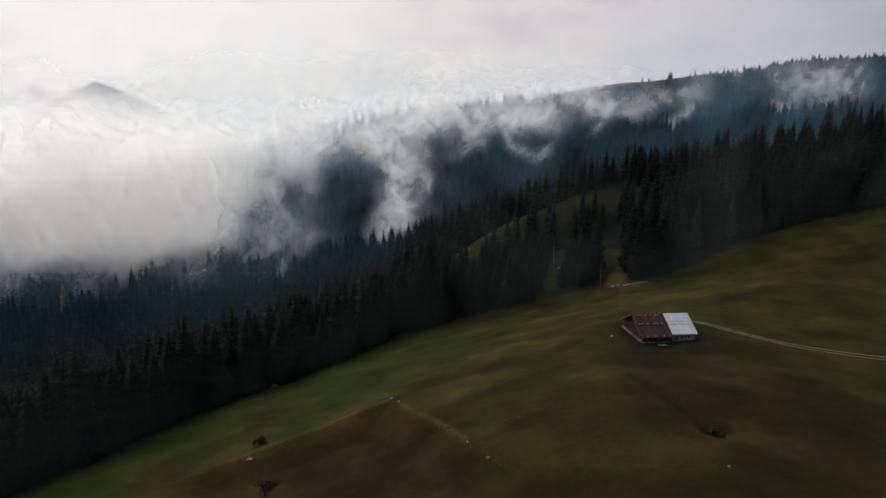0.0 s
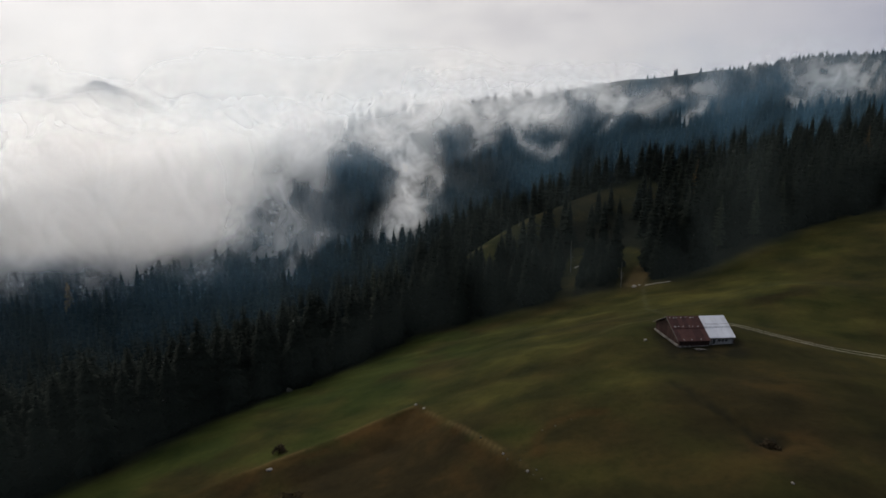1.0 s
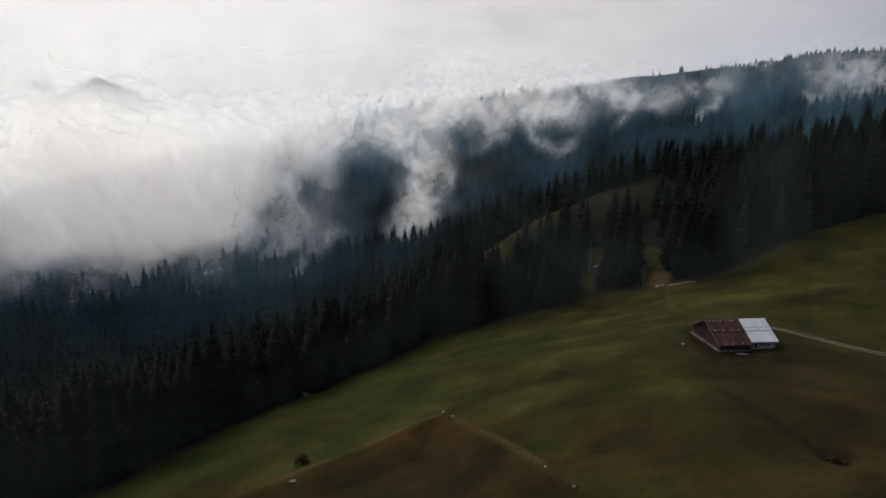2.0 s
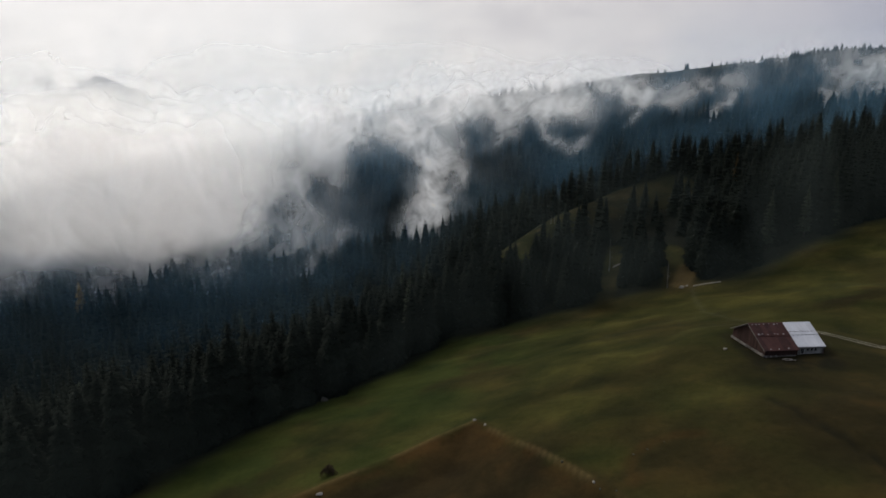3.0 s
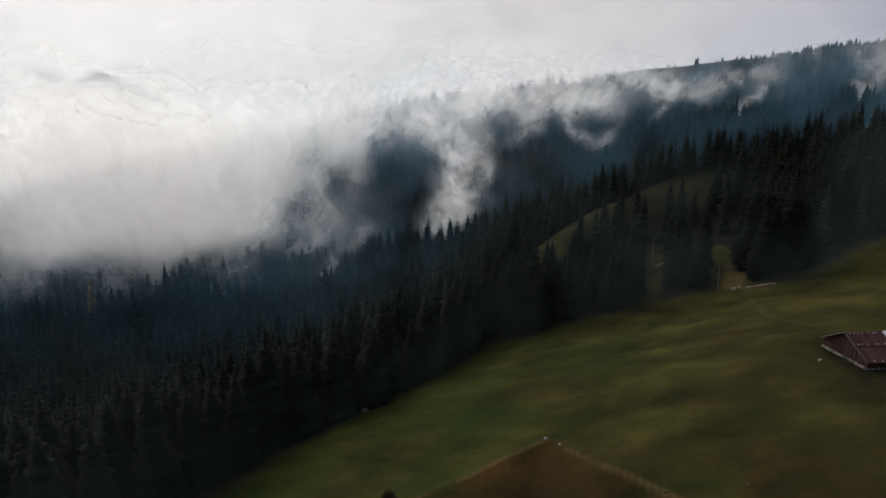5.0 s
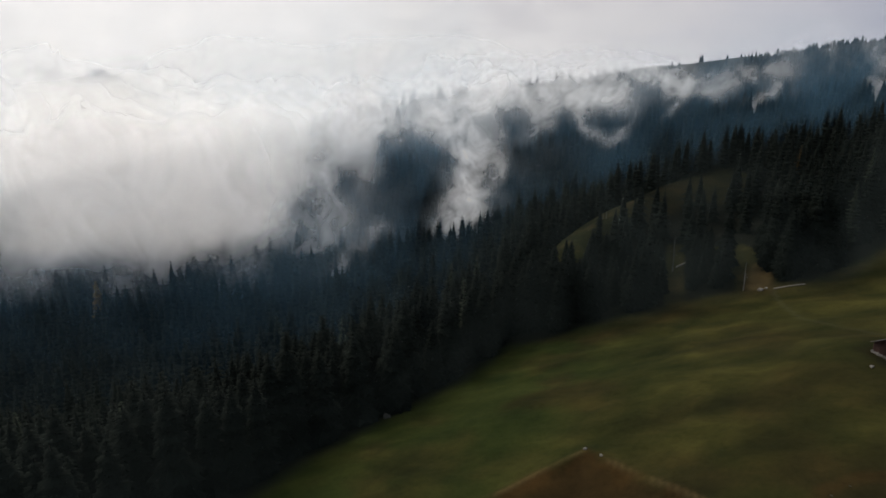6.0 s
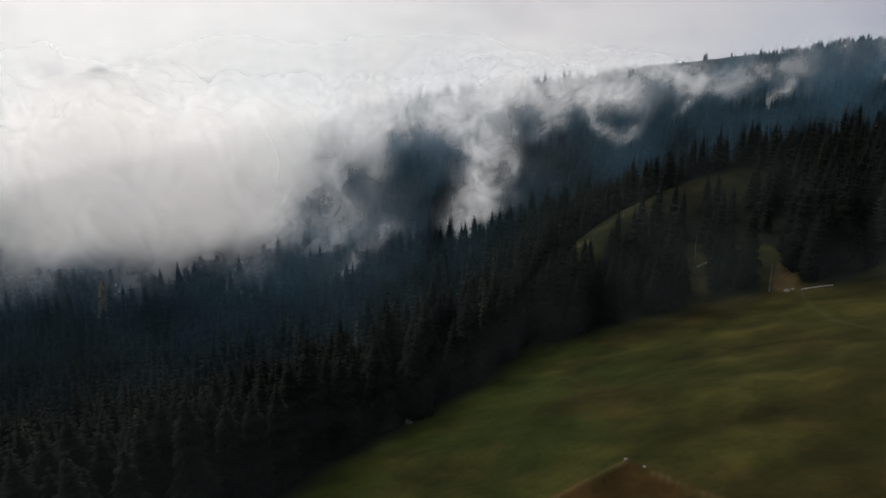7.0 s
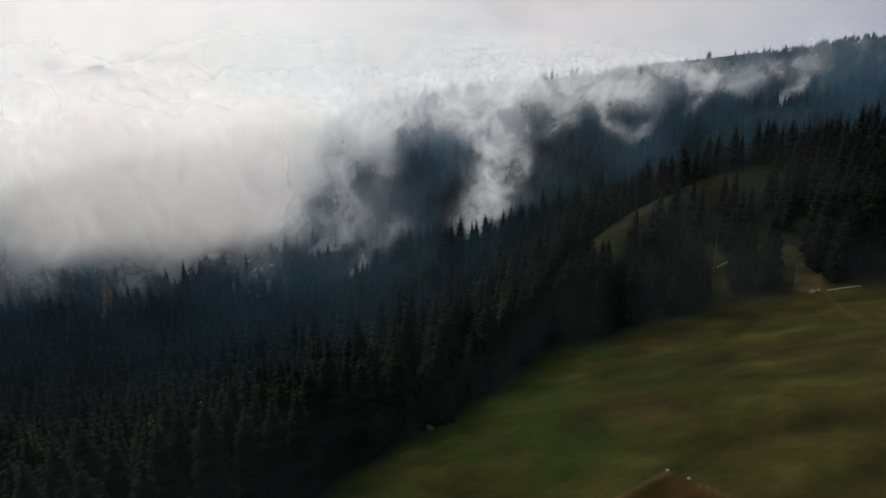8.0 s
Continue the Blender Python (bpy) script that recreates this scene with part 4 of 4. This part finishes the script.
for x, y in ((7.8, 87.2), (6.2, 91.2), (8.9, 88.8), (5.2, 92.6), (9.6, 85.4), (0.8, 102.0), (11.8, 99.2), (16.0, 101.6), (13.5, 100.4)):
    s = rubble_rng.uniform(0.25, 0.5)
    tagged(boulder(x + rubble_rng.uniform(-0.6, 0.6), y + rubble_rng.uniform(-0.6, 0.6), (s, s * 0.8, s * 0.6), rubble_rng.uniform(20, 60), "small grey stone in the grass of the bank", MOSSY),
           group="rubble on the bank")
boulder(-38.9, 110.0, (1.2, 0.7, 0.5), 9, "flat grey stone below a dark bush")
boulder(38.2, 130.0, (0.9, 0.6, 0.55), 10, "pale stone in grass beside the barn", PALE_STONE)
boulder(40.1, 76.4, (0.45, 0.4, 0.3), 12, "small grey stone in the brown hollow")
boulder(61.2, 210.6, (1.9, 1.2, 1.1), 13, "pale boulder where the path enters the wood", PALE_STONE)
boulder(63.0, 210.9, (0.9, 0.8, 0.7), 14, "smaller pale boulder beside the path", PALE_STONE)


def felled_log(x0, y0, x1, y1, r, label):
    z0, z1 = gz(x0, y0) + r, gz(x1, y1) + r
    bm = bmesh.new()
    pts = [(x0 + (x1 - x0) * s, y0 + (y1 - y0) * s, z0 + (z1 - z0) * s + 0.12 * math.sin(s * 3)) for s in np.linspace(0, 1, 6)]
    tube(bm, pts, [r * (1 - 0.35 * s) for s in np.linspace(0, 1, 6)], 9)
    me = bpy.data.meshes.new("felled_log")
    bm.to_mesh(me)
    bm.free()
    me.materials.append(LOG)
    return tagged(new("felled_log", me), label, "log")


felled_log(64.3, 209.0, 72.3, 207.3, 0.2, "long peeled pale log lying in the grass")
felled_log(46.5, 240.2, 53.5, 243.0, 0.25, "pale log lying between trees on the slope")


def plank_pile(x, y):
    pile = thing("plank_pile", "few weathered grey planks leaning in the grass by the barn", "planks", pose(x, y, gz(x, y), 0, 0, 10))
    for k, (dx, dy, rz, ry, L) in enumerate(((0, 0, 18, 12, 2.4), (0.5, 0.2, -22, 5, 2.0), (-0.3, 0.35, 5, 3, 1.8), (0.2, -0.2, 40, 7, 1.5))):
        part("plank", boxed((L, 0.2, 0.06), pose(dx, dy, 0.18 + 0.07 * k, 0, ry, rz), 0.008), DEAD, pile)


plank_pile(47.6, 124.2)


def bush(x, y, r, h, label, seed, mat=HEATH):
    """Low shrub: stems and a crown of many small leaf clumps."""
    b = thing("bush", label, "bush", pose(x, y, gz(x, y)))
    rr = random.Random(seed)
    bm = bmesh.new()
    for k in range(6):
        a = rr.uniform(0, math.tau)
        tube(bm, [(0, 0, -0.1), (math.cos(a) * r * 0.3, math.sin(a) * r * 0.3, h * 0.45), (math.cos(a) * r * 0.6, math.sin(a) * r * 0.6, h * 0.8)], [0.06, 0.04, 0.015], 5)
    part("stems", bm, BARK, b)
    V, F = [], []
    for k in range(500):
        a, q, f = rr.uniform(0, math.tau), math.sqrt(rr.random()), rr.random()
        rad = r * q * (1 - 0.5 * f) * (0.75 + 0.4 * math.sin(3 * a + seed))
        c = Vector((math.cos(a) * rad, math.sin(a) * rad, h * (0.12 + 0.85 * f * (1 - 0.4 * q))))
        d = Vector((rr.gauss(0, 1), rr.gauss(0, 1), rr.gauss(0, 0.6))).normalized() * rr.uniform(0.12, 0.28)
        e = Vector((rr.gauss(0, 1), rr.gauss(0, 1), rr.gauss(0, 0.6))).normalized() * rr.uniform(0.08, 0.2)
        i = len(V)
        V += [c - d, c + e, c + d, c - e]
        F += [(i, i + 1, i + 2), (i, i + 2, i + 3)]
    crown = new("crown", mesh_from("crown", V, F, mat))
    crown.parent = b


bush(-38.4, 116.0, 2.0, 2.0, "dark brown scrubby bush on the bank edge", 3)
bush(-32.6, 100.4, 3.4, 1.6, "dark brown scrubby bush in the hollow below the knoll", 6)
bush(43.0, 87.4, 2.3, 0.8, "low dark brown heath bush in the hollow", 4)


def bare_snag(x, y, h, label):
    s = thing("dead_tree", label, "tree", pose(x, y, gz(x, y)))
    part("trunk", trunk_bm(h, 0.13, random.Random(7), 0.02), DEAD, s)
    rr = random.Random(8)
    for k in range(12):
        z, a = h * rr.uniform(0.3, 0.95), rr.uniform(0, math.tau)
        L = 1.6 * (1.1 - z / h)
        bm = bmesh.new()
        tube(bm, [(0, 0, z), (math.cos(a) * L, math.sin(a) * L, z - 0.2)], [0.04, 0.012], 4)
        part("branch", bm, DEAD, s)


bare_snag(57.2, 213.0, 9.5, "bare grey dead spruce trunk beside the path")
bare_snag(44.5, 238.0, 13.0, "bare grey dead spruce trunk among the trees")


def fence_post(x, y, h):
    bm = bmesh.new()
    tube(bm, [(0, 0, -0.4), (0.03, 0, h * 0.5), (0.02, 0.02, h)], [0.1, 0.09, 0.08], 7)
    me = bpy.data.meshes.new("fence_post")
    bm.to_mesh(me)
    bm.free()
    me.materials.append(DEAD)
    ob = new("fence_post", me)
    ob.matrix_world = pose(x, y, gz(x, y), 2, -3, 0)
    return tagged(ob, "weathered grey post standing on the grassy spur", "post", "posts on the spur")


fence_post(28.0, 271.5, 2.8)
fence_post(29.4, 272.0, 2.4)


# ---- far hut on its clearing, and the summit behind the clouds ----
def hut(x, y):
    h = thing("hut", "small grey mountain hut on a high clearing", "hut", pose(x, y, gz(x, y), 0, 0, -15))
    part("wall", boxed((9, 6, 3.0), Matrix.Translation((0, 0, 1.4)), 0.03), BOARDS, h)
    for f in (-1, 1):
        part("roof", boxed((10.5, 4.2, 0.15), Matrix.Translation((0, f * 1.75, 3.75)) @ Matrix.Rotation(-f * radians(27), 4, "X"), 0.02), ZINC, h, "pale metal roof")
    for f in (-4.5, 4.5):
        bm = bmesh.new()
        q = [bm.verts.new((f + e, y0, z0)) for e in (-0.1, 0.1) for y0, z0 in ((-3, 2.9), (3, 2.9), (0, 4.5))]
        bm.faces.new(q[:3]), bm.faces.new(q[3:][::-1])
        for a, b in ((0, 1), (1, 2), (2, 0)):
            bm.faces.new((q[a], q[b], q[b + 3], q[a + 3]))
        part("gable", bm, BOARDS, h)


hut(274, 552)

ROCK = surface("snowy_far_rock", (0.07, 0.08, 0.10), (0.9, 0.9, 0.92), 0.03, 0.9, fine=0.11, relief=4.0)


def summit():
    """The snowy rock top of a far mountain, its foot lost in cloud."""
    xx, yy = np.meshgrid(np.linspace(-2560, -1860, 150), np.linspace(3800, 4200, 50))
    d = np.hypot((xx + 2200) / 1.8, (yy - 4000) * 1.2)
    z = 272 - 0.75 * d - np.abs(fbm(xx / 55, yy / 55, 3, 5) - 0.47) * 230 * (0.25 + smooth(-20, 90, d))
    tagged(new("mountain", grid_mesh("mountain", np.stack([xx, yy, z], -1), ROCK)), "far grey mountain top dusted with snow above the clouds", "mountain")


summit()
